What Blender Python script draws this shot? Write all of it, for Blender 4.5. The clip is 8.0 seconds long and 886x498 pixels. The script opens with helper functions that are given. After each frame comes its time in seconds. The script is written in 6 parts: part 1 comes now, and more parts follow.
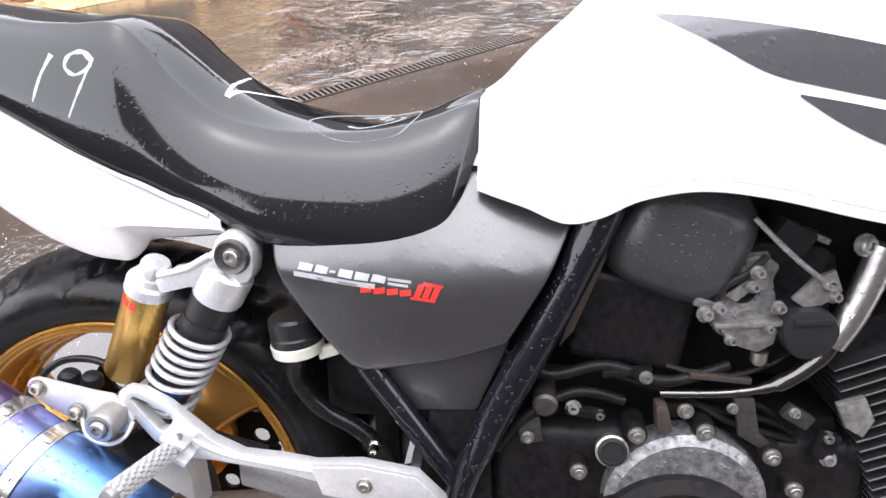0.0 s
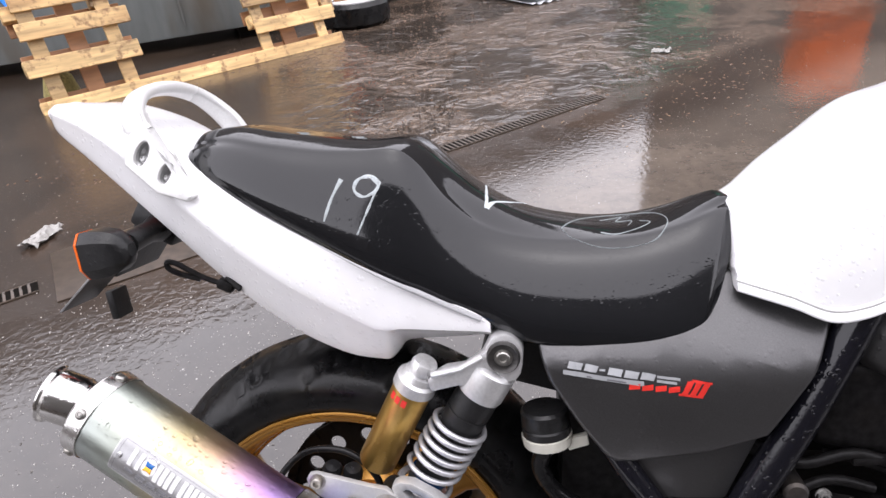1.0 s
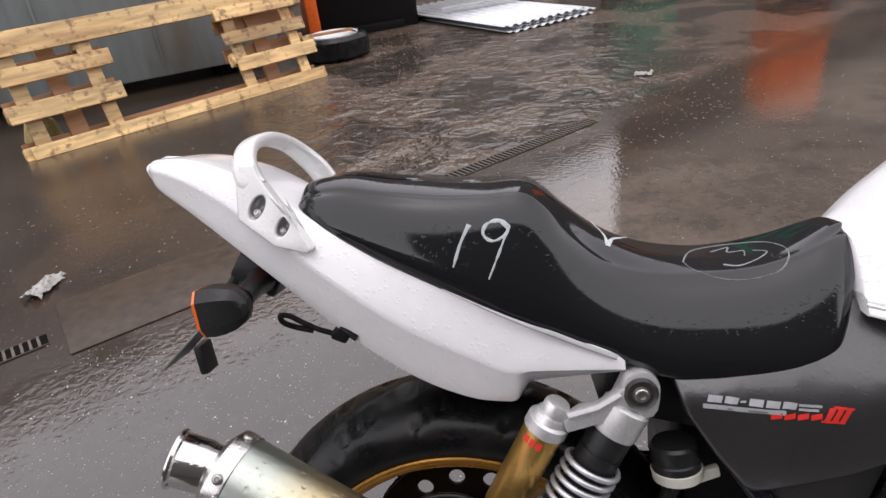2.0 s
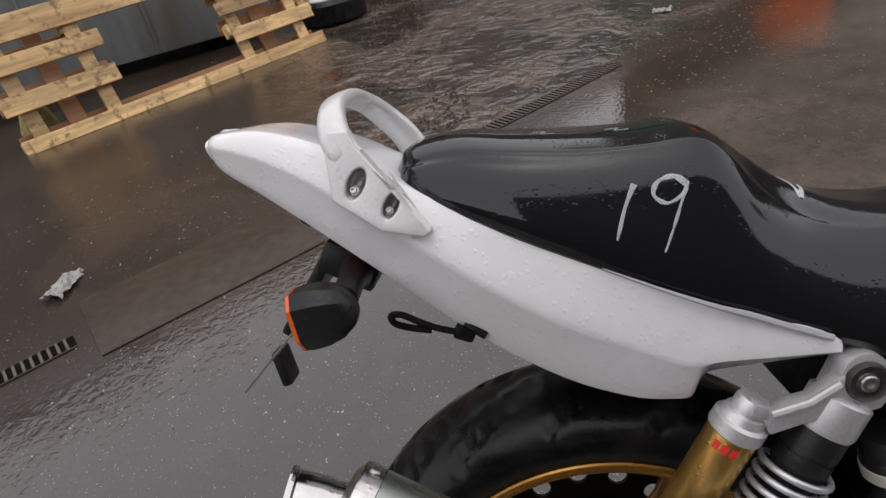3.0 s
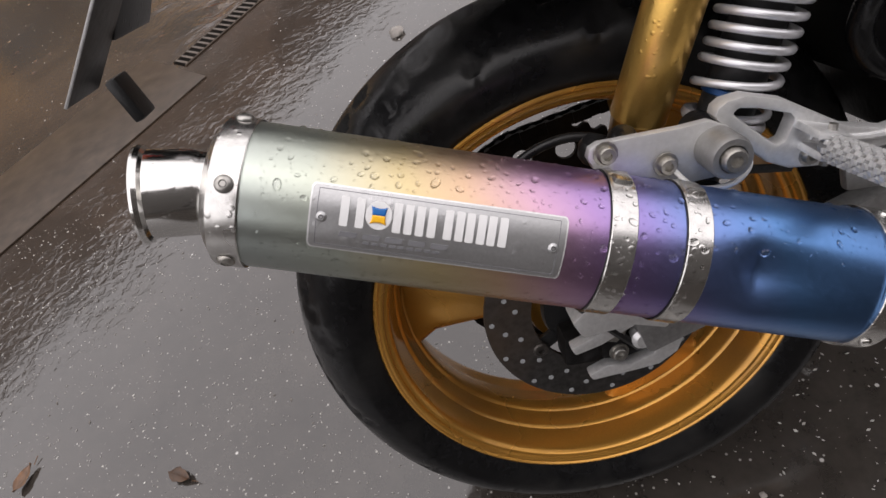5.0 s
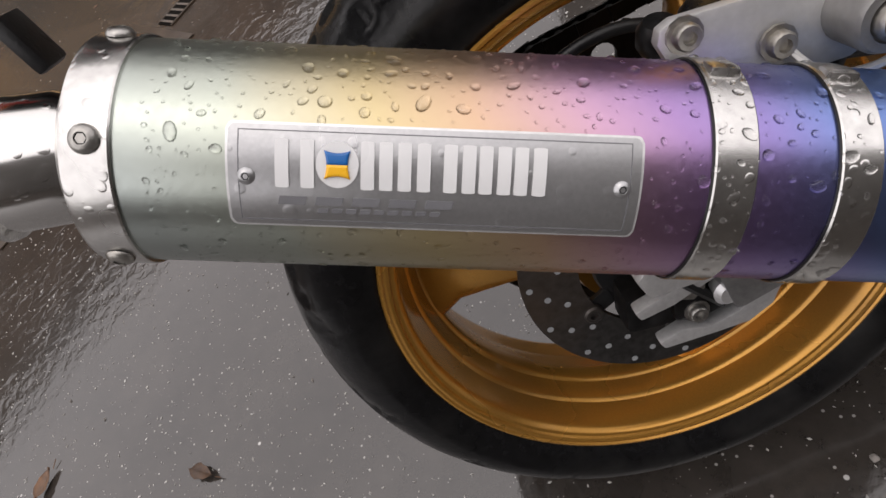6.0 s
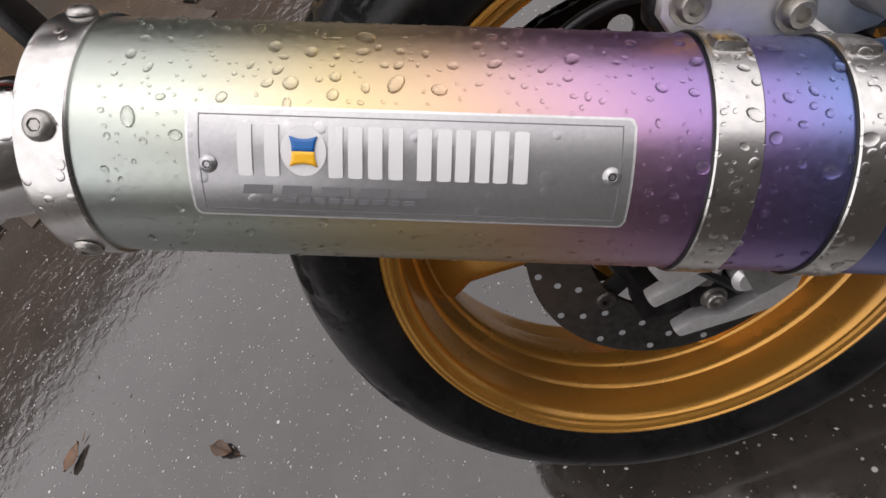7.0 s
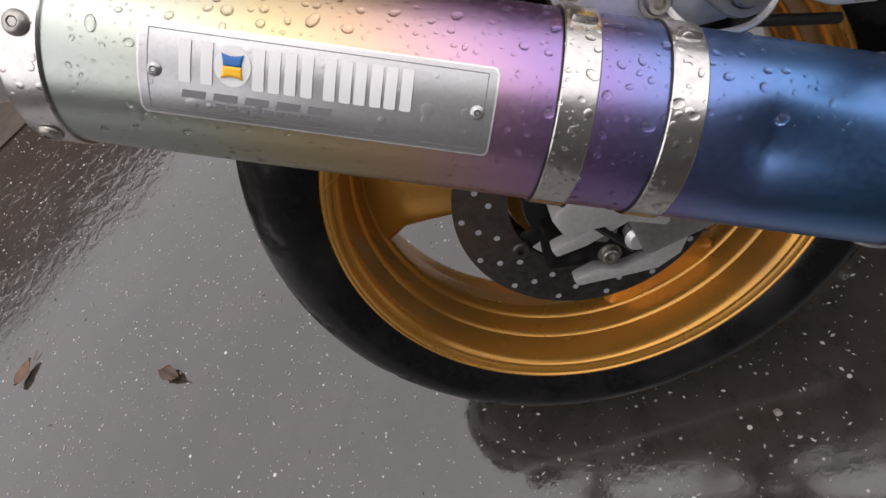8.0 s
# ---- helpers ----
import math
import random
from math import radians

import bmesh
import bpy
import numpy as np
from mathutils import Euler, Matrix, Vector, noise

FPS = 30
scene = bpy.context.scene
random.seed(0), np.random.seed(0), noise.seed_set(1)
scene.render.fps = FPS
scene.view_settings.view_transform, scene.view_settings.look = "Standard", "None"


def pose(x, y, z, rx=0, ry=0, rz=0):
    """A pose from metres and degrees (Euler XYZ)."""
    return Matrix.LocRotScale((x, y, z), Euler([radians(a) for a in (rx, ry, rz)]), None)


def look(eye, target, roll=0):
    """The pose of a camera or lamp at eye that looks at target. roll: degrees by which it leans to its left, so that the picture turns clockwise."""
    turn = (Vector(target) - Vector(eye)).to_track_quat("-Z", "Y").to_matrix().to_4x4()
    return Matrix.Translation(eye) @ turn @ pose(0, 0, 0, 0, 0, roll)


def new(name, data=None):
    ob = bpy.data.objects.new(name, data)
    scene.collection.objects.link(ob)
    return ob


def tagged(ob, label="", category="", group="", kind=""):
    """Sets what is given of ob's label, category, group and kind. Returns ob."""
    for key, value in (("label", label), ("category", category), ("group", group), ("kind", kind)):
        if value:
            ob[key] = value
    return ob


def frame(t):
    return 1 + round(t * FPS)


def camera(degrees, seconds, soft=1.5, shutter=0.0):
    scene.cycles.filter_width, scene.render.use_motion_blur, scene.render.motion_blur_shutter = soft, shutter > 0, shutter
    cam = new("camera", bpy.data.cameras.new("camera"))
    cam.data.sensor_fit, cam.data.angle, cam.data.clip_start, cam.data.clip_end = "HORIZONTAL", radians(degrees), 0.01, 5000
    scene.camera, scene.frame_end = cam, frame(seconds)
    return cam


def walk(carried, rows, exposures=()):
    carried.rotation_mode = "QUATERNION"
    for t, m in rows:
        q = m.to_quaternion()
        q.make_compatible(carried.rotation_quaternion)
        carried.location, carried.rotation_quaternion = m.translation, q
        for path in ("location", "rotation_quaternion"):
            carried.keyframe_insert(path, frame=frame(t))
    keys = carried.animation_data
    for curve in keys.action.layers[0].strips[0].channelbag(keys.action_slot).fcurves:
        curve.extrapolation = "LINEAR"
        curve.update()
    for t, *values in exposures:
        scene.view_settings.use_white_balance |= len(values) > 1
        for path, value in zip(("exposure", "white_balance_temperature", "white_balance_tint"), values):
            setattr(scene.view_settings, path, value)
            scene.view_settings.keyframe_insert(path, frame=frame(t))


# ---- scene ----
from mathutils.bvhtree import BVHTree

cam = camera(69.39, 8.0)
PATH = [
    (0, (0.4732, -0.4566, 1.0499), (0.3301, 0.7588, 0.1825), -2.42),
    (0.5, (0.3831, -0.4639, 1.0940), (0.0957, 0.7719, 0.2939), -5.11),
    (1, (0.2581, -0.4921, 1.1340), (0.0268, 0.7771, 0.3687), -5.93),
    (1.5, (0.1641, -0.5176, 1.1602), (-0.0126, 0.7726, 0.4158), -6.63),
    (2, (0.0968, -0.4986, 1.1662), (-0.0667, 0.8070, 0.4459), -7.18),
    (2.2, (0.0639, -0.4740, 1.1592), (-0.1223, 0.8238, 0.4303), -7.89),
    (3.3, (-0.0688, -0.3562, 1.1010), (-0.2217, 0.8820, 0.2682), -13.92),
    (3.5, (-0.0810, -0.3533, 1.0776), (-0.1712, 0.8651, 0.2073), -13.10),
    (4, (-0.1020, -0.3581, 1.0148), (-0.1140, 0.7918, 0.0518), -15.36),
    (4.5, (-0.0783, -0.3827, 0.9545), (-0.1133, 0.6999, -0.0831), -19.70),
    (5, (-0.0717, -0.3830, 0.8957), (-0.1964, 0.6498, -0.1848), -26.65),
    (5.2, (-0.0861, -0.3635, 0.8733), (-0.1994, 0.6477, -0.2288), -28.24),
    (6.3, (-0.0670, -0.2728, 0.7782), (-0.3542, 0.6755, -0.3479), -40.30),
    (6.5, (-0.0642, -0.2703, 0.7751), (-0.3678, 0.6722, -0.3516), -41.30),
    (7, (-0.0563, -0.2754, 0.7767), (-0.3808, 0.6601, -0.3501), -41.19),
    (7.5, (-0.0373, -0.2967, 0.7865), (-0.3332, 0.6187, -0.3643), -38.28),
    (8, (-0.0225, -0.3380, 0.7933), (-0.3150, 0.5360, -0.3902), -35.28),
]
EXPOSURES = [  # seconds, stops, kelvin, tint
    (0.0, 2.08, 6250, 11), (0.5, 1.62, 6300, 12), (1.0, 1.20, 6350, 13), (1.5, 0.85, 6400, 12), (2.2, 0.55, 6500, 12), (3.3, -0.02, 6500, 10), (4.0, 0.0, 6500, 10),
    (4.5, 0.26, 6550, 10), (5.0, 0.52, 6700, 11), (5.2, 0.52, 6700, 11), (6.3, 0.33, 6750, 11), (6.5, 0.32, 6750, 11), (7.0, 0.46, 6650, 11), (7.5, 0.46, 6650, 11), (8.0, 0.52, 6650, 11)]
walk(cam, [(t, look(eye, target, roll)) for t, eye, target, roll in PATH], EXPOSURES)

# ---- world and light: a bright overcast sky after rain ----
SUN_EL, SUN_AZ = 84.0, 190.0
world = bpy.data.worlds.new("overcast_sky")
scene.world = world
world.use_nodes = True
wn = world.node_tree.nodes
sky = wn.new("ShaderNodeTexSky")
sky.sky_type = "NISHITA"
sky.sun_disc = False
sky.sun_elevation = radians(SUN_EL)
sky.sun_rotation = radians(SUN_AZ)
sky.air_density, sky.dust_density, sky.ozone_density = 1.0, 1.6, 1.0
pale = wn.new("ShaderNodeHueSaturation")
pale.inputs["Saturation"].default_value = 0.22
world.node_tree.links.new(sky.outputs[0], pale.inputs["Color"])
world.node_tree.links.new(pale.outputs[0], wn["Background"].inputs[0])
wn["Background"].inputs[1].default_value = 0.14
lamp = bpy.data.lights.new("sun", "SUN")
lamp.energy, lamp.angle, lamp.color = 2.25, radians(162), (1.0, 0.925, 0.935)
sun = new("sun", lamp)
az, el = radians(SUN_AZ), radians(SUN_EL)
sun.matrix_world = look((20 * math.sin(az) * math.cos(el), 20 * math.cos(az) * math.cos(el), 20 * math.sin(el)), (0, 0, 0))


# ---- materials ----
def nodes_of(name):
    m = bpy.data.materials.new(name)
    m.use_nodes = True
    t = m.node_tree
    return m, t.nodes, t.links, t.nodes["Principled BSDF"]


def add(n, kind, **values):
    node = n.new(kind)
    for k, v in values.items():
        if k in node.inputs:
            node.inputs[k].default_value = v
    return node


def ramp(n, stops, interpolation="LINEAR"):
    r = n.new("ShaderNodeValToRGB")
    r.color_ramp.interpolation = interpolation
    while len(r.color_ramp.elements) < len(stops):
        r.color_ramp.elements.new(0.5)
    for e, (p, c) in zip(r.color_ramp.elements, stops):
        e.position = p
        e.color = (c, c, c, 1) if isinstance(c, (int, float)) else (*c, 1)
    return r


def mix(n, l, fac, a, b):
    m = n.new("ShaderNodeMix")
    m.data_type = "RGBA"
    for src, k in ((fac, 0), (a, 6), (b, 7)):
        if isinstance(src, (int, float)):
            m.inputs[k].default_value = src
        elif isinstance(src, tuple):
            m.inputs[k].default_value = (*src, 1)
        else:
            l.new(src, m.inputs[k])
    return m.outputs[2]


def coords(n, l, scale=1.0, squeeze=(1, 1, 1)):
    c = n.new("ShaderNodeTexCoord")
    m = n.new("ShaderNodeMapping")
    m.inputs["Scale"].default_value = [scale * s for s in squeeze]
    l.new(c.outputs["Object"], m.inputs[0])
    return m.outputs[0]


def surface(name, color, rough=0.5, metal=0.0, vary=0.25, grain=60.0, stain=6.0, bump=0.1, bump_size=0.001, drops=0.0, drop_size=120.0,
            coat=0.0, squeeze=(1, 1, 1), dirt=None, rough_vary=0.25, gloss=0.5, each=0.0, spots=None):
    """A painted, metal, rubber or wooden surface: tone at two scales, uneven gloss, fine relief, and standing rain drops."""
    m, n, l, b = nodes_of(name)
    v = coords(n, l, 1.0, squeeze)
    fine = add(n, "ShaderNodeTexNoise", Scale=grain, Detail=5.0)
    wide = add(n, "ShaderNodeTexNoise", Scale=stain, Detail=4.0)
    for t in (fine, wide):
        l.new(v, t.inputs["Vector"])
    low = tuple(c * (1 - vary) for c in color)
    high = tuple(min(1.0, c * (1 + vary)) for c in color)
    c1 = mix(n, l, ramp_out(n, l, fine.outputs[0], [(0.3, 0.0), (0.7, 1.0)]), low, high)
    worn = dirt if dirt else tuple(c * (1 - 0.6 * vary) for c in color)
    c2 = mix(n, l, ramp_out(n, l, wide.outputs[0], [(0.48, 0.0), (0.72, 0.75)]), c1, worn)
    if spots:
        flecks = add(n, "ShaderNodeTexNoise", Scale=spots[0], Detail=4.0, Roughness=0.6)
        plain = n.new("ShaderNodeTexCoord")
        l.new(plain.outputs["Object"], flecks.inputs["Vector"])
        c2 = mix(n, l, ramp_out(n, l, flecks.outputs[0], [(0.54, 0.0), (0.66, 0.8)]), c2, spots[1])
    if each:
        info = n.new("ShaderNodeObjectInfo")
        hsv = n.new("ShaderNodeHueSaturation")
        l.new(ramp_out(n, l, info.outputs["Random"], [(0.0, 1 - each), (1.0, 1 + each)]), hsv.inputs["Value"])
        l.new(c2, hsv.inputs["Color"])
        c2 = hsv.outputs[0]
    l.new(c2, b.inputs["Base Color"])
    b.inputs["Metallic"].default_value = metal
    b.inputs["Specular IOR Level"].default_value = gloss
    r = ramp_out(n, l, wide.outputs[0], [(0.3, max(0.02, rough * (1 - rough_vary))), (0.7, min(1.0, rough * (1 + rough_vary)))])
    l.new(r, b.inputs["Roughness"])
    if coat:
        b.inputs["Coat Weight"].default_value = coat
        b.inputs["Coat Roughness"].default_value = 0.04
    height = fine.outputs[0]
    bm_ = n.new("ShaderNodeBump")
    bm_.inputs["Strength"].default_value = bump
    bm_.inputs["Distance"].default_value = bump_size
    l.new(height, bm_.inputs["Height"])
    normal = bm_.outputs[0]
    if drops:
        cells = add(n, "ShaderNodeTexVoronoi", Scale=drop_size, Randomness=1.0)
        l.new(v, cells.inputs["Vector"])
        size = add(n, "ShaderNodeTexNoise", Scale=drop_size * 0.6, Detail=1.0)
        l.new(v, size.inputs["Vector"])
        lim = n.new("ShaderNodeMath")
        lim.operation = "MULTIPLY_ADD"
        lim.inputs[1].default_value, lim.inputs[2].default_value = 0.9, -0.2
        l.new(size.outputs[0], lim.inputs[0])
        gap = n.new("ShaderNodeMath")
        gap.operation = "SUBTRACT"
        l.new(lim.outputs[0], gap.inputs[0])
        l.new(cells.outputs["Distance"], gap.inputs[1])
        dome = ramp(n, [(0.0, 0.0), (0.06, 0.6), (0.2, 1.0)])
        l.new(gap.outputs[0], dome.inputs[0])
        b2 = n.new("ShaderNodeBump")
        b2.inputs["Strength"].default_value = drops
        b2.inputs["Distance"].default_value = 0.0012
        l.new(dome.outputs[0], b2.inputs["Height"])
        l.new(normal, b2.inputs["Normal"])
        normal = b2.outputs[0]
    l.new(normal, b.inputs["Normal"])
    return m


def ramp_out(n, l, src, stops):
    r = ramp(n, stops)
    l.new(src, r.inputs[0])
    return r.outputs[0]


WHITE = surface("white_gloss_paint", (0.84, 0.84, 0.85), 0.18, vary=0.02, bump=0.03, coat=0.6, drops=0.35, drop_size=150, dirt=(0.79, 0.78, 0.77))
SILVER_PAINT = surface("silver_painted_aluminium", (0.70, 0.70, 0.69), 0.30, metal=0.15, vary=0.05, grain=400, bump=0.05, coat=0.4, drops=0.2)
SEAT = surface("wet_black_vinyl", (0.008, 0.0085, 0.0098), 0.075, vary=0.2, grain=500, stain=14, bump=0.05, bump_size=0.0004, drops=0.10, drop_size=200, rough_vary=0.4, gloss=0.50)
GUNMETAL = surface("dark_grey_metallic_paint", (0.094, 0.093, 0.095), 0.40, metal=0.80, vary=0.10, grain=700, bump=0.04, coat=0.25, drops=0.15)
BLACK_PLASTIC = surface("black_plastic", (0.014, 0.014, 0.0145), 0.36, vary=0.2, grain=300, bump=0.15, drops=0.2, gloss=0.3)
DULL_BLACK = surface("sooty_black_metal", (0.008, 0.0076, 0.0078), 0.40, vary=0.5, grain=120, stain=20, bump=0.5, dirt=(0.010, 0.0085, 0.007), gloss=0.13)
FRAME_BLACK = surface("gloss_black_frame_paint", (0.006, 0.006, 0.009), 0.14, vary=0.2, grain=250, bump=0.12, drops=1.0, drop_size=140, gloss=0.42)
RUBBER = surface("worn_wet_black_rubber", (0.007, 0.007, 0.0075), 0.30, vary=0.35, grain=160, stain=13, bump=0.35, dirt=(0.022, 0.021, 0.020), gloss=0.27, rough_vary=0.5)
GOLD = surface("gold_wheel_paint", (0.54, 0.27, 0.050), 0.27, metal=0.68, vary=0.07, grain=500, bump=0.04, coat=0.2, dirt=(0.30, 0.16, 0.05))
GOLD_TUBE = surface("gold_anodised_aluminium", (0.60, 0.37, 0.10), 0.3, metal=0.9, vary=0.06, grain=500, bump=0.06, drops=0.25, drop_size=160)
ALU = surface("cast_aluminium", (0.66, 0.66, 0.66), 0.42, metal=0.65, vary=0.08, grain=260, bump=0.2, dirt=(0.42, 0.41, 0.39))
ALU_DULL = surface("dull_brushed_aluminium", (0.33, 0.33, 0.33), 0.42, metal=0.8, vary=0.12, grain=200, bump=0.2, dirt=(0.25, 0.24, 0.22))
STEEL = surface("polished_stainless_steel", (0.66, 0.65, 0.63), 0.13, metal=1.0, vary=0.05, grain=80, bump=0.03, drops=0.12, drop_size=140)
BAND_STEEL = surface("stainless_steel_band", (0.60, 0.59, 0.57), 0.27, metal=1.0, vary=0.1, grain=180, bump=0.08, drops=0.25, drop_size=140)
SPRING = surface("silver_spring_paint", (0.55, 0.55, 0.57), 0.28, metal=0.6, vary=0.05, grain=300, bump=0.05, coat=0.3)
FIN = surface("dark_cast_fin", (0.05, 0.05, 0.05), 0.25, metal=0.7, vary=0.2, grain=200, bump=0.2)
BOLT = surface("zinc_bolt", (0.36, 0.35, 0.33), 0.35, metal=0.9, vary=0.2, grain=300, bump=0.15, dirt=(0.3, 0.27, 0.22))
IRON = surface("rusty_brake_iron", (0.065, 0.062, 0.06), 0.45, metal=0.7, vary=0.3, grain=150, bump=0.2, dirt=(0.11, 0.075, 0.05))
ORANGE_LENS = surface("orange_lens", (0.75, 0.13, 0.015), 0.2, vary=0.05, coat=0.4)
CHALK = surface("white_chalk_marker", (0.46, 0.50, 0.51), 0.7, vary=0.45, grain=700, bump=0.3)
FAINT_CHALK = surface("thin_worn_chalk", (0.20, 0.225, 0.23), 0.6, vary=0.4, grain=500, bump=0.3)
DARK_CHROME = surface("dark_wet_chrome", (0.11, 0.105, 0.10), 0.14, metal=0.95, vary=0.1, grain=200, bump=0.06, drops=0.2)
WET_PLASTIC = surface("rain_wet_black_plastic", (0.036, 0.0355, 0.036), 0.34, vary=0.2, grain=300, bump=0.12, drops=0.5, drop_size=150, gloss=0.5)
CLUTCH = surface("rain_spotted_cast_cover", (0.16, 0.16, 0.163), 0.35, metal=0.5, vary=0.5, grain=140, stain=22, bump=0.5, drops=0.6, drop_size=170, dirt=(0.08, 0.078, 0.075))
CARB = surface("stained_cast_alloy", (0.27, 0.267, 0.258), 0.3, metal=0.6, vary=0.3, grain=160, stain=30, bump=0.35, dirt=(0.09, 0.08, 0.065))
MUD = surface("wet_mud", (0.045, 0.031, 0.021), 0.35, vary=0.4, grain=50, bump=0.5, each=0.4)
SEAM = surface("grey_seam_strip", (0.42, 0.42, 0.43), 0.35, vary=0.1)
NAVY = surface("dark_blue_anodised", (0.008, 0.05, 0.16), 0.35, metal=0.5, vary=0.1)
RED = surface("red_print", (0.70, 0.035, 0.025), 0.4, vary=0.05)
LOGO_WHITE = surface("pale_grey_print", (0.33, 0.34, 0.35), 0.35, vary=0.05)
CREAM = surface("yellowed_clear_plastic", (0.50, 0.49, 0.43), 0.35, vary=0.1)
DECAL = surface("charcoal_stripe", (0.075, 0.075, 0.08), 0.2, metal=0.2, vary=0.05, coat=0.5, drops=0.2)
DARK_PRINT = surface("dark_grey_print", (0.16, 0.16, 0.17), 0.4, vary=0.1)
BADGE = surface("brushed_badge_aluminium", (0.43, 0.43, 0.435), 0.36, metal=0.85, vary=0.06, grain=500, bump=0.05, drops=0.12)
BADGE_WHITE = surface("white_badge_enamel", (0.68, 0.68, 0.68), 0.35, vary=0.03)
BLUE = surface("blue_enamel", (0.01, 0.12, 0.38), 0.35, vary=0.05)
YELLOW = surface("yellow_enamel", (0.85, 0.45, 0.02), 0.35, vary=0.05)
PINE = surface("rain_wet_pine_board", (0.62, 0.42, 0.19), 0.5, vary=0.42, grain=26, stain=5, bump=0.6, squeeze=(0.12, 1, 1), dirt=(0.27, 0.12, 0.045), each=0.35, spots=(16.0, (0.17, 0.085, 0.038)))
PINE_DARK = surface("dark_brown_pine", (0.33, 0.16, 0.07), 0.6, vary=0.3, grain=24, stain=4, bump=0.4, squeeze=(0.15, 1, 1), dirt=(0.2, 0.1, 0.05))
SKIP = surface("weathered_grey_steel_sheet", (0.22, 0.24, 0.235), 0.4, metal=0.2, vary=0.12, grain=9, stain=1.8, bump=0.2, squeeze=(1.5, 1.5, 0.35), dirt=(0.15, 0.12, 0.085))
ZINC_SHEET = surface("galvanised_roof_sheet", (0.55, 0.57, 0.59), 0.4, metal=0.5, vary=0.12, grain=20, stain=3, bump=0.1)
ORANGE = surface("orange_machine_paint", (0.85, 0.15, 0.02), 0.4, vary=0.12, grain=30, stain=3, dirt=(0.45, 0.10, 0.03))
GREEN = surface("green_machine_paint", (0.05, 0.25, 0.16), 0.4, vary=0.15, grain=30, stain=3)
WALL = surface("grey_brown_cladding", (0.140, 0.124, 0.112), 0.7, vary=0.3, grain=8, stain=0.6, bump=0.3)
DARK_WALL = surface("dark_block_cladding", (0.105, 0.097, 0.090), 0.7, vary=0.3, grain=8, stain=0.6, bump=0.3)
BLUE_PLASTIC = surface("blue_plastic_handle", (0.01, 0.16, 0.55), 0.35, vary=0.1)
PURPLE = surface("purple_cloth", (0.10, 0.03, 0.22), 0.6, vary=0.3, grain=200, bump=0.4)
BRISTLE = surface("yellow_straw", (0.32, 0.27, 0.10), 0.8, vary=0.4, grain=60, bump=0.6)
PAPER = surface("soggy_white_paper", (0.36, 0.35, 0.33), 0.6, vary=0.2, grain=50, bump=0.5)
PALE_GRIT = surface("pale_quartz_grit", (0.55, 0.54, 0.51), 0.35, vary=0.4, grain=30, stain=3, dirt=(0.22, 0.20, 0.17))
STONE = surface("grey_gravel", (0.25, 0.23, 0.21), 0.6, vary=0.4, grain=60, bump=0.6)
LEAF = surface("dead_leaf", (0.11, 0.055, 0.026), 0.5, vary=0.5, grain=60, stain=8, bump=0.4, dirt=(0.12, 0.068, 0.034), each=0.5)
CHIP = surface("tan_wood_chip", (0.24, 0.16, 0.09), 0.5, vary=0.4, grain=60, stain=3, bump=0.3, dirt=(0.16, 0.09, 0.045))
GRATE = surface("wet_steel_grate", (0.15, 0.13, 0.115), 0.3, metal=0.3, vary=0.3, grain=60, stain=9, bump=0.3, dirt=(0.10, 0.065, 0.045))
SLOT_SHADE = surface("drain_slot_shade", (0.008, 0.007, 0.006), 0.9, vary=0.3, gloss=0.03)
STEEL_PLATE = surface("wet_rusty_steel_plate", (0.056, 0.041, 0.030), 0.36, metal=0.0, vary=0.3, grain=24, stain=3.5, bump=0.25, dirt=(0.044, 0.030, 0.021), gloss=0.25)


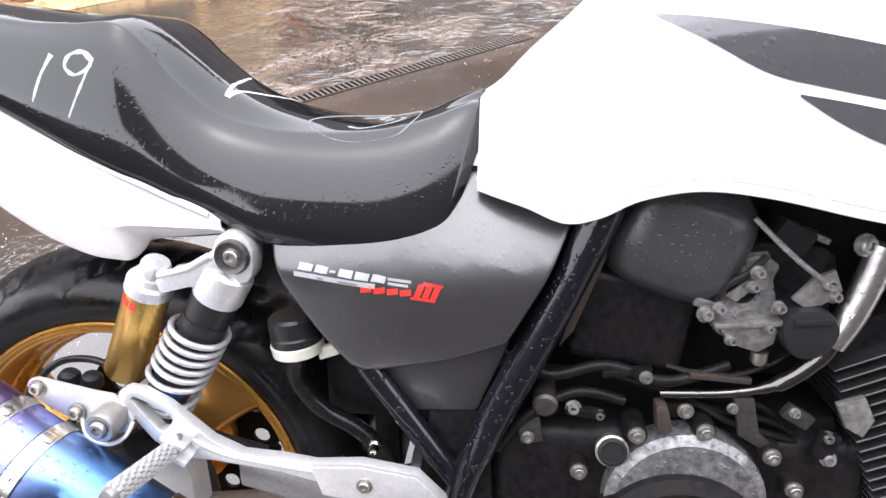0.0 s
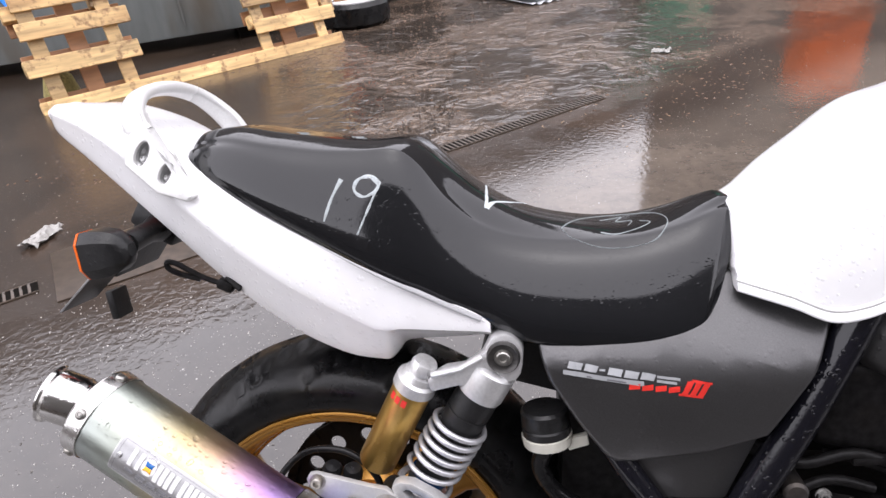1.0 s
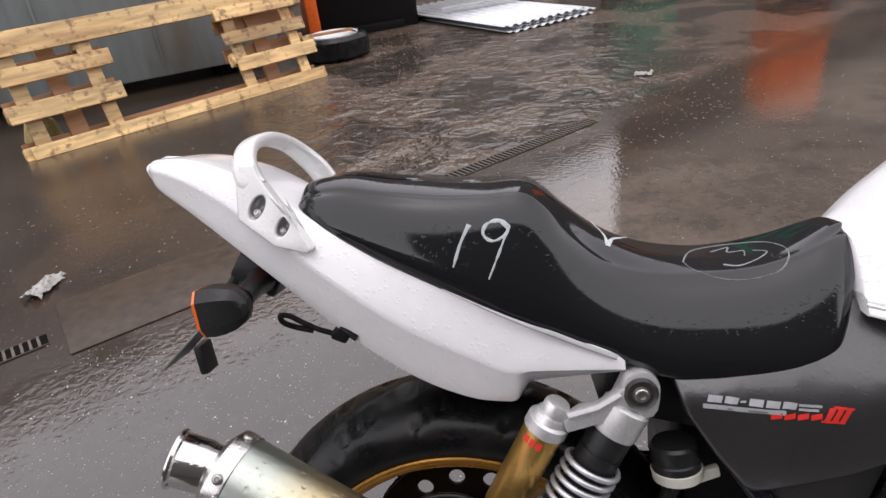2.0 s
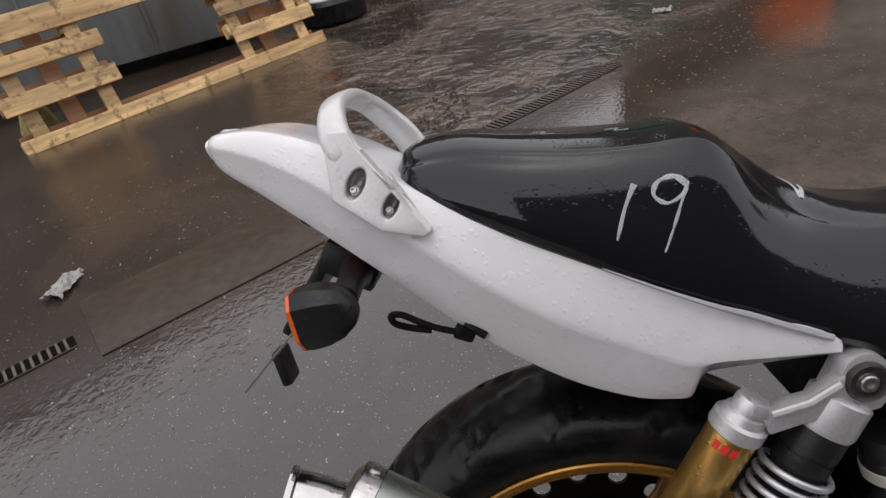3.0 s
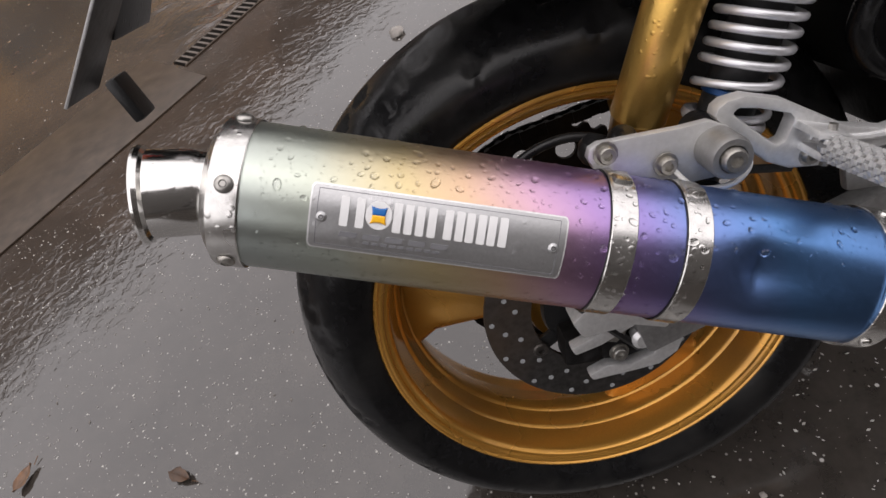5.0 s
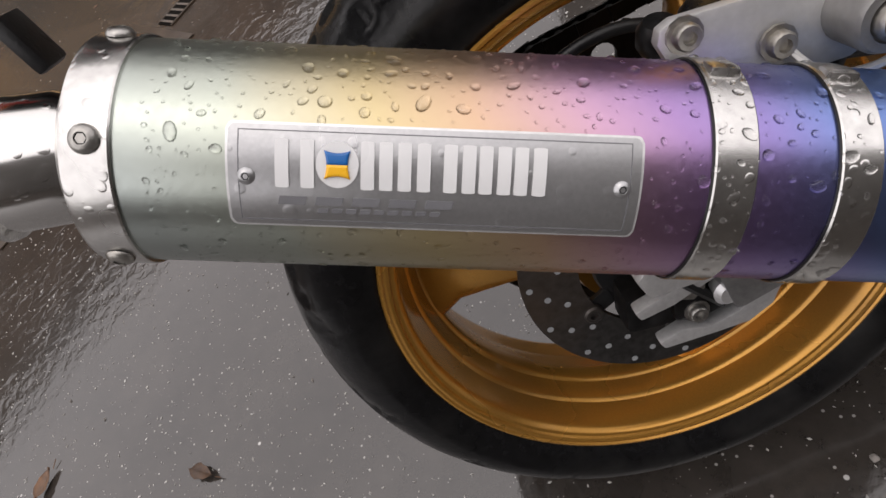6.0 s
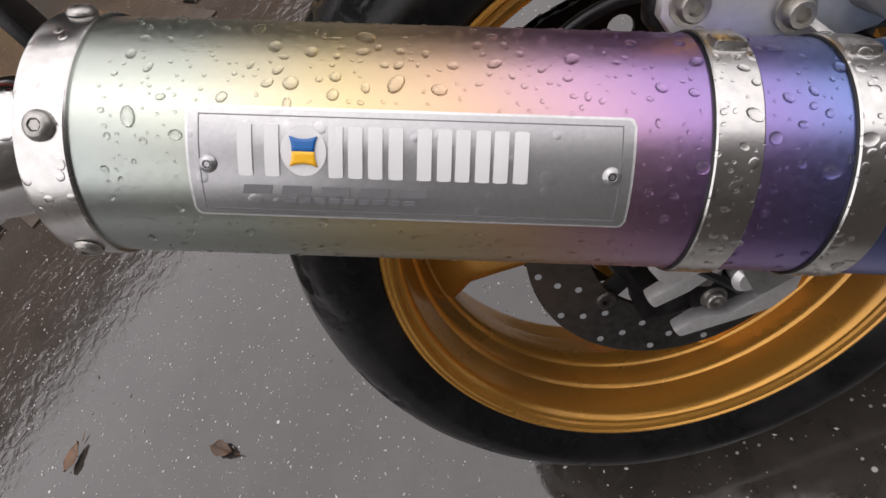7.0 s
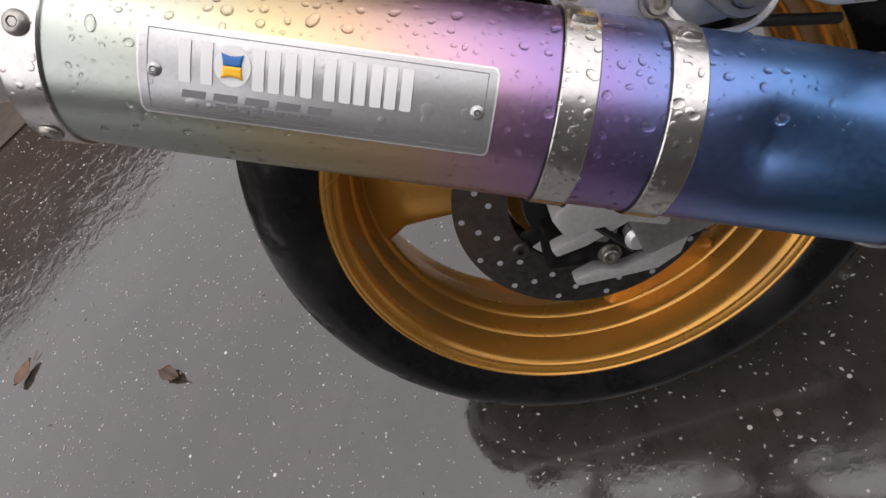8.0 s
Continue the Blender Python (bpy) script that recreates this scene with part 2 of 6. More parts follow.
def titanium():
    """Heat-tinted titanium: the tint runs along the silencer."""
    m, n, l, b = nodes_of("heat_tinted_titanium")
    c = n.new("ShaderNodeTexCoord")
    dot = n.new("ShaderNodeVectorMath")
    dot.operation = "DOT_PRODUCT"
    way = MUFF_U + 0.5 * MUFF_V
    dot.inputs[1].default_value = way
    l.new(c.outputs["Object"], dot.inputs[0])
    wob = add(n, "ShaderNodeTexNoise", Scale=14.0, Detail=2.0)
    l.new(c.outputs["Object"], wob.inputs["Vector"])
    sh = n.new("ShaderNodeMath")
    sh.operation = "MULTIPLY_ADD"
    sh.inputs[1].default_value = 0.03
    l.new(wob.outputs[0], sh.inputs[0])
    l.new(dot.outputs["Value"], sh.inputs[2])
    rng = n.new("ShaderNodeMapRange")
    base = MUFF_A.dot(way) + 0.015
    rng.inputs["From Min"].default_value = base - 0.125
    rng.inputs["From Max"].default_value = base + 0.325
    l.new(sh.outputs[0], rng.inputs["Value"])
    tint = ramp(n, [(0.0, (0.40, 0.44, 0.42)), (0.13, (0.42, 0.45, 0.39)), (0.255, (0.51, 0.42, 0.24)), (0.345, (0.55, 0.38, 0.26)), (0.425, (0.50, 0.31, 0.42)),
                    (0.50, (0.36, 0.23, 0.45)), (0.58, (0.27, 0.22, 0.48)), (0.66, (0.18, 0.25, 0.52)), (0.78, (0.11, 0.24, 0.50)), (1.0, (0.08, 0.16, 0.33))])
    l.new(rng.outputs[0], tint.inputs[0])
    l.new(tint.outputs[0], b.inputs["Base Color"])
    b.inputs["Metallic"].default_value = 1.0
    fine = add(n, "ShaderNodeTexNoise", Scale=350.0, Detail=3.0)
    l.new(c.outputs["Object"], fine.inputs["Vector"])
    l.new(ramp_out(n, l, fine.outputs[0], [(0.3, 0.31), (0.7, 0.39)]), b.inputs["Roughness"])
    bump = n.new("ShaderNodeBump")
    bump.inputs["Strength"].default_value, bump.inputs["Distance"].default_value = 0.06, 0.0005
    l.new(fine.outputs[0], bump.inputs["Height"])
    l.new(bump.outputs[0], b.inputs["Normal"])
    return m


def water():
    m, n, l, b = nodes_of("clear_rain_water")
    b.inputs["Base Color"].default_value = (1, 1, 1, 1)
    b.inputs["Roughness"].default_value = 0.02
    b.inputs["IOR"].default_value = 1.33
    b.inputs["Transmission Weight"].default_value = 1.0
    return m


def wet_ground():
    """Rain-wet yard: grey under a film of water by the motorcycle, brown silt tone painted in from where the mirrored
    sky ends, and churned leaf mould and puddles farther off.
    """
    m, n, l, b = nodes_of("rain_wet_yard_concrete")
    p = n.new("ShaderNodeTexCoord").outputs["Object"]

    def cloud(scale, detail=4.0, rough=0.55, distort=0.0):
        t = add(n, "ShaderNodeTexNoise", Scale=scale, Detail=detail, Roughness=rough, Distortion=distort)
        l.new(p, t.inputs["Vector"])
        return t.outputs[0]

    def calc(op, a, c=0.0, d=0.0):
        k = n.new("ShaderNodeMath")
        k.operation = op
        for i, v in enumerate((a, c, d)):
            if isinstance(v, (int, float)):
                k.inputs[i].default_value = v
            else:
                l.new(v, k.inputs[i])
        return k.outputs[0]

    def across(way):
        d = n.new("ShaderNodeVectorMath")
        d.operation = "DOT_PRODUCT"
        d.inputs[1].default_value = way
        l.new(p, d.inputs[0])
        return d.outputs["Value"]

    def step(src, lo, hi):
        r = n.new("ShaderNodeMapRange")
        r.interpolation_type = "SMOOTHSTEP"
        r.inputs["From Min"].default_value, r.inputs["From Max"].default_value = lo, hi
        l.new(src, r.inputs["Value"])
        return r.outputs[0]

    big, mid, fine = cloud(0.75, 5.0), cloud(5.0, 6.0, 0.6), cloud(90.0)
    stain, grit, pool = cloud(1.2, 4.0, 0.5, 0.7), cloud(24.0, 8.0, 0.7, 0.3), cloud(1.5, 6.0, 0.5, 0.5)
    # how far past the silt line, with a ragged border
    past = calc("MULTIPLY_ADD", mid, 0.30, calc("MULTIPLY_ADD", big, 0.25, across((-0.6564, 0.7544, 0))))
    silt = step(past, EDGE - 0.10, EDGE + 0.10)
    band = calc("MULTIPLY", step(past, EDGE - 0.70, EDGE - 0.40), calc("SUBTRACT", 1.0, silt))
    band = calc("MULTIPLY", band, calc("SUBTRACT", 1.0, calc("MULTIPLY", step(across((1, 0, 0)), -0.35, 0.10), 0.75)))
    away = calc("MULTIPLY", step(calc("MULTIPLY_ADD", mid, 0.30, across((-0.6564, 0.7544, 0))), 1.92, 2.14), step(across((1.0, 0.35, 0)), -0.45, 0.30))
    # brown is painted in where the mirrored sky ends on the wet ground
    tinge = step(past, EDGE - 0.55, EDGE - 0.20)
    puddle = ramp_out(n, l, pool, [(0.47, 1.0), (0.53, 0.0)])

    slab = mix(n, l, ramp_out(n, l, mid, [(0.35, 0.0), (0.65, 1.0)]), (0.026, 0.0222, 0.0192), (0.040, 0.0345, 0.0300))
    brown = mix(n, l, ramp_out(n, l, stain, [(0.47, 0.0), (0.50, 0.75), (0.62, 1.0)]), (0.050, 0.032, 0.021), (0.029, 0.0185, 0.0125))
    brown = mix(n, l, ramp_out(n, l, big, [(0.42, 0.0), (0.62, 0.6)]), brown, (0.039, 0.029, 0.022))
    mould = mix(n, l, ramp_out(n, l, grit, [(0.38, 0.0), (0.62, 1.0)]), (0.060, 0.041, 0.029), (0.165, 0.122, 0.090))
    mould = mix(n, l, puddle, mould, (0.050, 0.040, 0.032))
    # paler mottled brown over the slab past the front of the motorcycle
    front_brown = calc("MULTIPLY", step(across((1.0, 0.15, 0)), 0.22, 0.60), step(across((0, 1, 0)), 0.5, 1.3))
    mud = mix(n, l, ramp_out(n, l, stain, [(0.40, 0.0), (0.60, 1.0)]), (0.125, 0.100, 0.079), (0.088, 0.070, 0.055))
    slab = mix(n, l, calc("MULTIPLY", front_brown, ramp_out(n, l, mid, [(0.34, 0.55), (0.55, 1.0)])), slab, mud)
    col = mix(n, l, tinge, slab, mix(n, l, calc("MULTIPLY", away, 0.8), brown, mould))
    speckle = n.new("ShaderNodeHueSaturation")
    l.new(ramp_out(n, l, grit, [(0.36, 0.78), (0.5, 0.97), (0.68, 1.12)]), speckle.inputs["Value"])
    l.new(col, speckle.inputs["Color"])
    col = mix(n, l, ramp_out(n, l, fine, [(0.35, 0.0), (0.75, 0.18)]), speckle.outputs[0], (0.055, 0.049, 0.043))

    # chips: only some cells carry one
    def chip(scale, size, keep):
        vor = add(n, "ShaderNodeTexVoronoi", Scale=scale, Randomness=1.0)
        l.new(p, vor.inputs["Vector"])
        pick = n.new("ShaderNodeSeparateColor")
        l.new(vor.outputs["Color"], pick.inputs[0])
        near = ramp_out(n, l, vor.outputs["Distance"], [(size * 0.7, 1.0), (size, 0.0)])
        return calc("MULTIPLY", near, ramp_out(n, l, pick.outputs[0], [(keep - 0.02, 0.0), (keep, 1.0)]))

    col = mix(n, l, chip(170.0, 0.16, 0.82), col, (0.30, 0.29, 0.27))
    col = mix(n, l, chip(34.0, 0.11, 0.90), col, (0.46, 0.45, 0.43))
    col = mix(n, l, chip(85.0, 0.17, 0.90), col, (0.30, 0.29, 0.27))
    l.new(col, b.inputs["Base Color"])

    film = ramp_out(n, l, calc("MULTIPLY_ADD", mid, 0.55, big), [(0.62, 0.02), (0.78, 0.05), (0.97, 0.14)])
    far_gloss = calc("MULTIPLY_ADD", puddle, -0.18, 0.24)
    dull = calc("ADD", calc("MULTIPLY", calc("SUBTRACT", 1.0, away), 0.20), calc("MULTIPLY", away, far_gloss))
    l.new(calc("ADD", calc("MULTIPLY", film, calc("SUBTRACT", 1.0, silt)), calc("MULTIPLY", dull, silt)), b.inputs["Roughness"])
    l.new(calc("SUBTRACT", 0.5, calc("MULTIPLY", calc("MULTIPLY", silt, calc("SUBTRACT", 1.0, away)), 0.18)), b.inputs["Specular IOR Level"])
    b.inputs["IOR"].default_value = 1.77

    def relief(height, distance, strength, before=None):
        k = n.new("ShaderNodeBump")
        k.inputs["Distance"].default_value = distance
        if isinstance(strength, (int, float)):
            k.inputs["Strength"].default_value = strength
        else:
            l.new(strength, k.inputs["Strength"])
        l.new(height, k.inputs["Height"])
        if before:
            l.new(before, k.inputs["Normal"])
        return k.outputs[0]

    # the slab falls gently towards the drain
    fall = across((-0.6564, 0.7544, 0))
    nrm = relief(calc("MULTIPLY", fall, -0.048), 1.0, calc("SUBTRACT", 1.0, step(fall, -0.22, 0.28)))
    nrm = relief(cloud(14.0, 2.0), 0.010, 0.022, nrm)
    nrm = relief(fine, 0.003, 0.04, nrm)
    nrm = relief(cloud(48.0, 2.0, 0.5, 0.3), 0.004, calc("MULTIPLY", step(across((0, 1, 0)), 1.2, 2.2), 0.12), nrm)
    # water heaped along the silt line, grains on the silt, lumps and dimpled puddles beyond
    nrm = relief(cloud(38.0, 3.0, 0.5, 0.4), 0.0019, calc("MULTIPLY", band, ramp_out(n, l, mid, [(0.40, 0.2), (0.58, 1.0)])), nrm)
    nrm = relief(grit, 0.006, calc("MULTIPLY", silt, 0.14), nrm)
    lumps = calc("MULTIPLY", away, calc("SUBTRACT", ramp_out(n, l, mid, [(0.38, 0.40), (0.58, 1.0)]), calc("MULTIPLY", puddle, 0.20)))
    lumps = calc("MULTIPLY", lumps, calc("SUBTRACT", 1.0, calc("MULTIPLY", step(across((1, 0, 0)), 0.7, 1.6), 0.85)))
    nrm = relief(cloud(22.0, 4.0, 0.55, 0.8), 0.006, lumps, nrm)
    nrm = relief(cloud(5.0, 3.0, 0.5, 1.2), 0.048, lumps, nrm)
    l.new(nrm, b.inputs["Normal"])
    return m


EDGE = 1.950  # distance of the silt line from the rear axle, square to the drain
MUFF_A = Vector((-0.1, -0.2313, 0.5456))
MUFF_U = Vector((1.0, -0.12286, -0.5798)).normalized()
MUFF_N = (Vector((0, -1, 0)) - Vector((0, -1, 0)).dot(MUFF_U) * MUFF_U).normalized()
MUFF_V = MUFF_N.cross(MUFF_U).normalized()
if MUFF_V.z < 0:
    MUFF_V = -MUFF_V
TITANIUM, WATER, GROUND = titanium(), water(), wet_ground()


# ---- mesh helpers ----
def part(name, bm, material, parent=None, label="", sharp=40, kind=""):
    """Links a bmesh as one mesh object under its thing or part."""
    me = bpy.data.meshes.new(name)
    bmesh.ops.recalc_face_normals(bm, faces=bm.faces)
    bm.to_mesh(me)
    bm.free()
    me.materials.append(material)
    me.shade_smooth()
    me.set_sharp_from_angle(angle=radians(sharp))
    ob = new(name, me)
    ob.parent = parent
    return tagged(ob, label=label, kind=kind)


def thing(name, label, category, m=None, group="", kind=""):
    ob = new(name)
    ob.empty_display_size = 0.1
    if m is not None:
        ob.matrix_world = m
    return tagged(ob, label, category, group, kind)


def spline(pts, n):
    """Catmull-Rom through the points: n steps a stretch."""
    P = [Vector(p) for p in pts]
    out = []
    for i in range(len(P) - 1):
        a, b, c, d = P[max(i - 1, 0)], P[i], P[i + 1], P[min(i + 2, len(P) - 1)]
        for k in range(n):
            t = k / n
            out.append(0.5 * ((2 * b) + (c - a) * t + (2 * a - 5 * b + 4 * c - d) * t * t + (3 * b - a - 3 * c + d) * t ** 3))
    out.append(P[-1])
    return out


def mid(x, z):
    """The middle plane of the bodywork."""
    return (-0.050 - 0.050 * x) * max(0.0, min(1.1, (z - 0.312) / 0.55))


def inward(x, y, z, f):
    """The point at the share f of the way from the right edge to the middle plane, at height z."""
    return (x, y + (mid(x, z) - y) * f, z)


def patch(rows, nu=5, nv=4, mirror=False, capped=False):
    """A smooth skin through rows of control points. mirror: each row is given from the right edge to the middle line and goes on to the left."""
    full = []
    for r in rows:
        r = [Vector(p) for p in r]
        if mirror:
            r = r + [Vector((p.x, 2 * mid(p.x, p.z) - p.y, p.z)) for p in reversed(r[:-1])]
        full.append(spline(r, nv))
    cols = [spline([r[j] for r in full], nu) for j in range(len(full[0]))]
    bm = bmesh.new()
    vs = [[bm.verts.new(p) for p in c] for c in cols]
    for i in range(len(vs) - 1):
        for j in range(len(vs[0]) - 1):
            quad = []
            for v in (vs[i][j], vs[i + 1][j], vs[i + 1][j + 1], vs[i][j + 1]):
                if v not in quad:
                    quad.append(v)
            bm.faces.new(quad)
    if capped:
        for j in (0, -1):
            bm.faces.new([c[j] for c in vs])
        for j in range(len(vs[0]) - 1):
            bm.faces.new((vs[0][j], vs[0][j + 1], vs[-1][j + 1], vs[-1][j]))
    return bm


def close(bm):
    edges = [e for e in bm.edges if e.is_boundary]
    if edges:
        bmesh.ops.holes_fill(bm, edges=edges)
    return bm


def thick(ob, t, offset=-1):
    s = ob.modifiers.new("shell", "SOLIDIFY")
    s.thickness, s.offset = t, offset
    return ob


def frame_of(axis):
    axis = Vector(axis).normalized()
    q = axis.to_track_quat("Z", "X")
    return q.to_matrix()


def tube(pts, r, seg=12, bm=None, caps=True):
    """A round bar along the points; r a number or one for each point."""
    bm = bm or bmesh.new()
    P = [Vector(p) for p in pts]
    R = r if isinstance(r, (list, tuple)) else [r] * len(P)
    rings = []
    side = None
    for i, p in enumerate(P):
        d = (P[min(i + 1, len(P) - 1)] - P[max(i - 1, 0)]).normalized()
        if side is None:
            side = d.orthogonal().normalized()
        side = (side - side.dot(d) * d).normalized()
        up = d.cross(side)
        rings.append([bm.verts.new(p + R[i] * (math.cos(a) * side + math.sin(a) * up)) for a in (2 * math.pi * k / seg for k in range(seg))])
    for a, b in zip(rings, rings[1:]):
        for k in range(seg):
            bm.faces.new((a[k], a[(k + 1) % seg], b[(k + 1) % seg], b[k]))
    if caps:
        bm.faces.new(list(reversed(rings[0])))
        bm.faces.new(rings[-1])
    return bm


def lathe(profile, origin, axis, seg=48, bm=None, closed=False, push=None):
    """Turns (along, radius) points about an axis."""
    bm = bm or bmesh.new()
    m = frame_of(axis)
    o = Vector(origin)
    rings = []
    for s, r in profile:
        ring = []
        for k in range(seg):
            a = 2 * math.pi * k / seg
            rr = r + (push(s, r, a) if push else 0.0)
            ring.append(bm.verts.new(o + m @ Vector((rr * math.cos(a), rr * math.sin(a), s))))
        rings.append(ring)
    pairs = list(zip(rings, rings[1:])) + ([(rings[-1], rings[0])] if closed else [])
    for a, b in pairs:
        for k in range(seg):
            bm.faces.new((a[k], a[(k + 1) % seg], b[(k + 1) % seg], b[k]))
    if not closed:
        if profile[0][1] > 1e-5:
            bm.faces.new(list(reversed(rings[0])))
        if profile[-1][1] > 1e-5:
            bm.faces.new(rings[-1])
    return bm


def bevel_all(bm, w, seg=2, angle=30):
    es = [e for e in bm.edges if len(e.link_faces) == 2 and e.calc_face_angle(0) > radians(angle)]
    if es and w > 0:
        bmesh.ops.bevel(bm, geom=es, offset=w, segments=seg, affect="EDGES", profile=0.6)
    return bm


def box(center, size, m=None, bevel=0.0, seg=2, bm=None):
    b = bmesh.new()
    bmesh.ops.create_cube(b, size=1.0)
    for v in b.verts:
        v.co = Vector((v.co.x * size[0], v.co.y * size[1], v.co.z * size[2]))
    bevel_all(b, bevel, seg)
    t = Matrix.Translation(center) @ (m.to_4x4() if m is not None else Matrix.Identity(4))
    b.transform(t)
    return merge(bm, b)


def merge(bm, other):
    if bm is None:
        return other
    me = bpy.data.meshes.new("joined")
    other.to_mesh(me)
    other.free()
    bm.from_mesh(me)
    bpy.data.meshes.remove(me)
    return bm


def prism(outline, y0, y1, bevel=0.002, seg=2, warp=None, holes=()):
    """A plate with that outline in x and z, from y0 to y1."""
    bm = bmesh.new()
    loops = [outline] + list(holes)
    edges = []
    for lp in loops:
        vs = [bm.verts.new((x, y0, z)) for x, z in lp]
        edges += [bm.edges.new((vs[k], vs[(k + 1) % len(vs)])) for k in range(len(vs))]
    if holes:
        bmesh.ops.triangle_fill(bm, edges=edges, use_beauty=True)
    else:
        bm.faces.new(bm.verts[:])
    faces = bm.faces[:]
    ext = bmesh.ops.extrude_face_region(bm, geom=faces)
    for v in ext["geom"]:
        if isinstance(v, bmesh.types.BMVert):
            v.co.y = y1
    bmesh.ops.recalc_face_normals(bm, faces=bm.faces)
    bevel_all(bm, bevel, seg, 50)
    if warp:
        for v in bm.verts:
            v.co.y += warp(v.co.x, v.co.z)
    return bm


def rounded(pts, n=4):
    """A smooth closed outline through (x, z) points."""
    loop = [(x, 0, z) for x, z in pts]
    P = loop[-1:] + loop + loop[:2]
    out = spline(P, n)
    return [(p.x, p.z) for p in out[n:n + n * len(loop)]]


def bolt(name, at, axis, r, depth, parent, material=None, label=""):
    """A domed socket or hex head on a washer."""
    bm = lathe([(0, r * 1.35), (depth * 0.25, r * 1.35), (depth * 0.25, r), (depth * 0.8, r), (depth, r * 0.85), (depth, r * 0.5), (depth * 0.55, r * 0.45), (depth * 0.55, 0.0)], at, axis, 12)
    return part(name, bm, material or BOLT, parent, label, 35)


def skin_of(ob):
    me = ob.data
    return BVHTree.FromPolygons([v.co.copy() for v in me.vertices], [tuple(p.vertices) for p in me.polygons])


def stroke(name, tree, pts, width, way, parent, material, lift=0.0006, label=""):
    """A drawn line laid on a skin: points are cast along the way onto it."""
    way = Vector(way).normalized()
    P = spline(pts, 6)
    hit = []
    for p in P:
        h, nrm, _, _ = tree.ray_cast(p - way * 0.6, way)
        if h:
            nrm = nrm if nrm.dot(way) < 0 else -nrm
            hit.append((h, nrm))
    bm = bmesh.new()
    prev = None
    for i, (h, nrm) in enumerate(hit):
        d = hit[min(i + 1, len(hit) - 1)][0] - hit[max(i - 1, 0)][0]
        s = d.cross(nrm).normalized() * width * (0.55 - 0.36 * i / len(hit)) * (0.80 + 0.5 * noise.noise(h * 140))
        row = [bm.verts.new(h + nrm * lift * 0.2 - s), bm.verts.new(h + nrm * lift), bm.verts.new(h + nrm * lift * 0.2 + s)]
        if prev:
            bm.faces.new((prev[0], prev[1], row[1], row[0]))
            bm.faces.new((prev[1], prev[2], row[2], row[1]))
        prev = row
    return part(name, bm, material, parent, label)


def laid(name, tree, top, bottom, parent, material, lift=0.0008, steps=(16, 8), label=""):
    """A sticker between a top and a bottom line (x, z), laid on a skin from the right."""
    a = spline([(x, 0, z) for x, z in top], steps[0])
    b = spline([(x, 0, z) for x, z in bottom], steps[0])
    bm = bmesh.new()
    grid = []
    for p, q in zip(a, b):
        row = []
        for k in range(steps[1] + 1):
            o = p.lerp(q, k / steps[1])
            h, nrm, _, _ = tree.ray_cast(Vector((o.x, -0.6, o.z)), Vector((0, 1, 0)))
            if h is None:
                h, nrm = Vector((o.x, -0.15, o.z)), Vector((0, -1, 0))
            nrm = nrm if nrm.y < 0 else -nrm
            row.append(bm.verts.new(h + nrm * lift))
        grid.append(row)
    for r, s in zip(grid, grid[1:]):
        for k in range(steps[1]):
            bm.faces.new((r[k], r[k + 1], s[k + 1], s[k]))
    return part(name, bm, material, parent, label)


# ---- setting ----
bm = bmesh.new()
bmesh.ops.create_grid(bm, x_segments=12, y_segments=12, size=60)
tagged(part("ground", bm, GROUND), "rain-wet grey and brown concrete yard with puddles", "ground", kind="structure")


def yard_wall(name, a, b, h, label, material=None):
    """A plain clad wall that closes the yard."""
    a, b = Vector((*a, 0)), Vector((*b, 0))
    d = b - a
    ang = math.atan2(d.y, d.x)
    bm = box((0, 0, h / 2), (d.length, 0.25, h), bevel=0.01)
    n = int(d.length / 0.5)
    for k in range(n):
        box((-d.length / 2 + (k + 0.5) * d.length / n, -0.14, h / 2), (0.05, 0.03, h), bm=bm)
    ob = part(name, bm, material or WALL)
    ob.matrix_world = Matrix.Translation((a + b) / 2) @ Matrix.Rotation(ang, 4, "Z")
    return tagged(ob, label, "wall", kind="structure")


yard_wall("wall_northwest", (-14.5, 2.1), (8.0, 23.0), 6.0, "dark clad building along the drain side of the yard")
yard_wall("wall_northeast", (2.5, 13), (16, 13), 9.5, "tall dark building wall beside the wet yard")
yard_wall("wall_east", (16, 13), (16, -9), 4.0, "dark clad wall closing the wet yard")
# added unseen wall, sized and toned to hold southern sky off the side
yard_wall("wall_south", (16, -9), (-3.5, -9), 10.0, "unseen tall dark wall added to block low southern sky", DARK_WALL)
yard_wall("wall_southwest", (-3.5, -9), (-16, -9), 3.0, "low dark wall closing the wet yard")
yard_wall("wall_west", (-14.5, -9), (-14.5, 2.0), 3.0, "dark clad wall closing the wet yard")

# drain channel: slats between two rails, over a black sheet that paints the slots' shade
DRAIN_A, DRAIN_D = Vector((-1.48, 1.175, 0)), Vector((1.0, 0.87, 0)).normalized()
DRAIN_N = Vector((-DRAIN_D.y, DRAIN_D.x, 0))
TURN_D = Matrix.Rotation(math.atan2(DRAIN_D.y, DRAIN_D.x), 3, "Z")


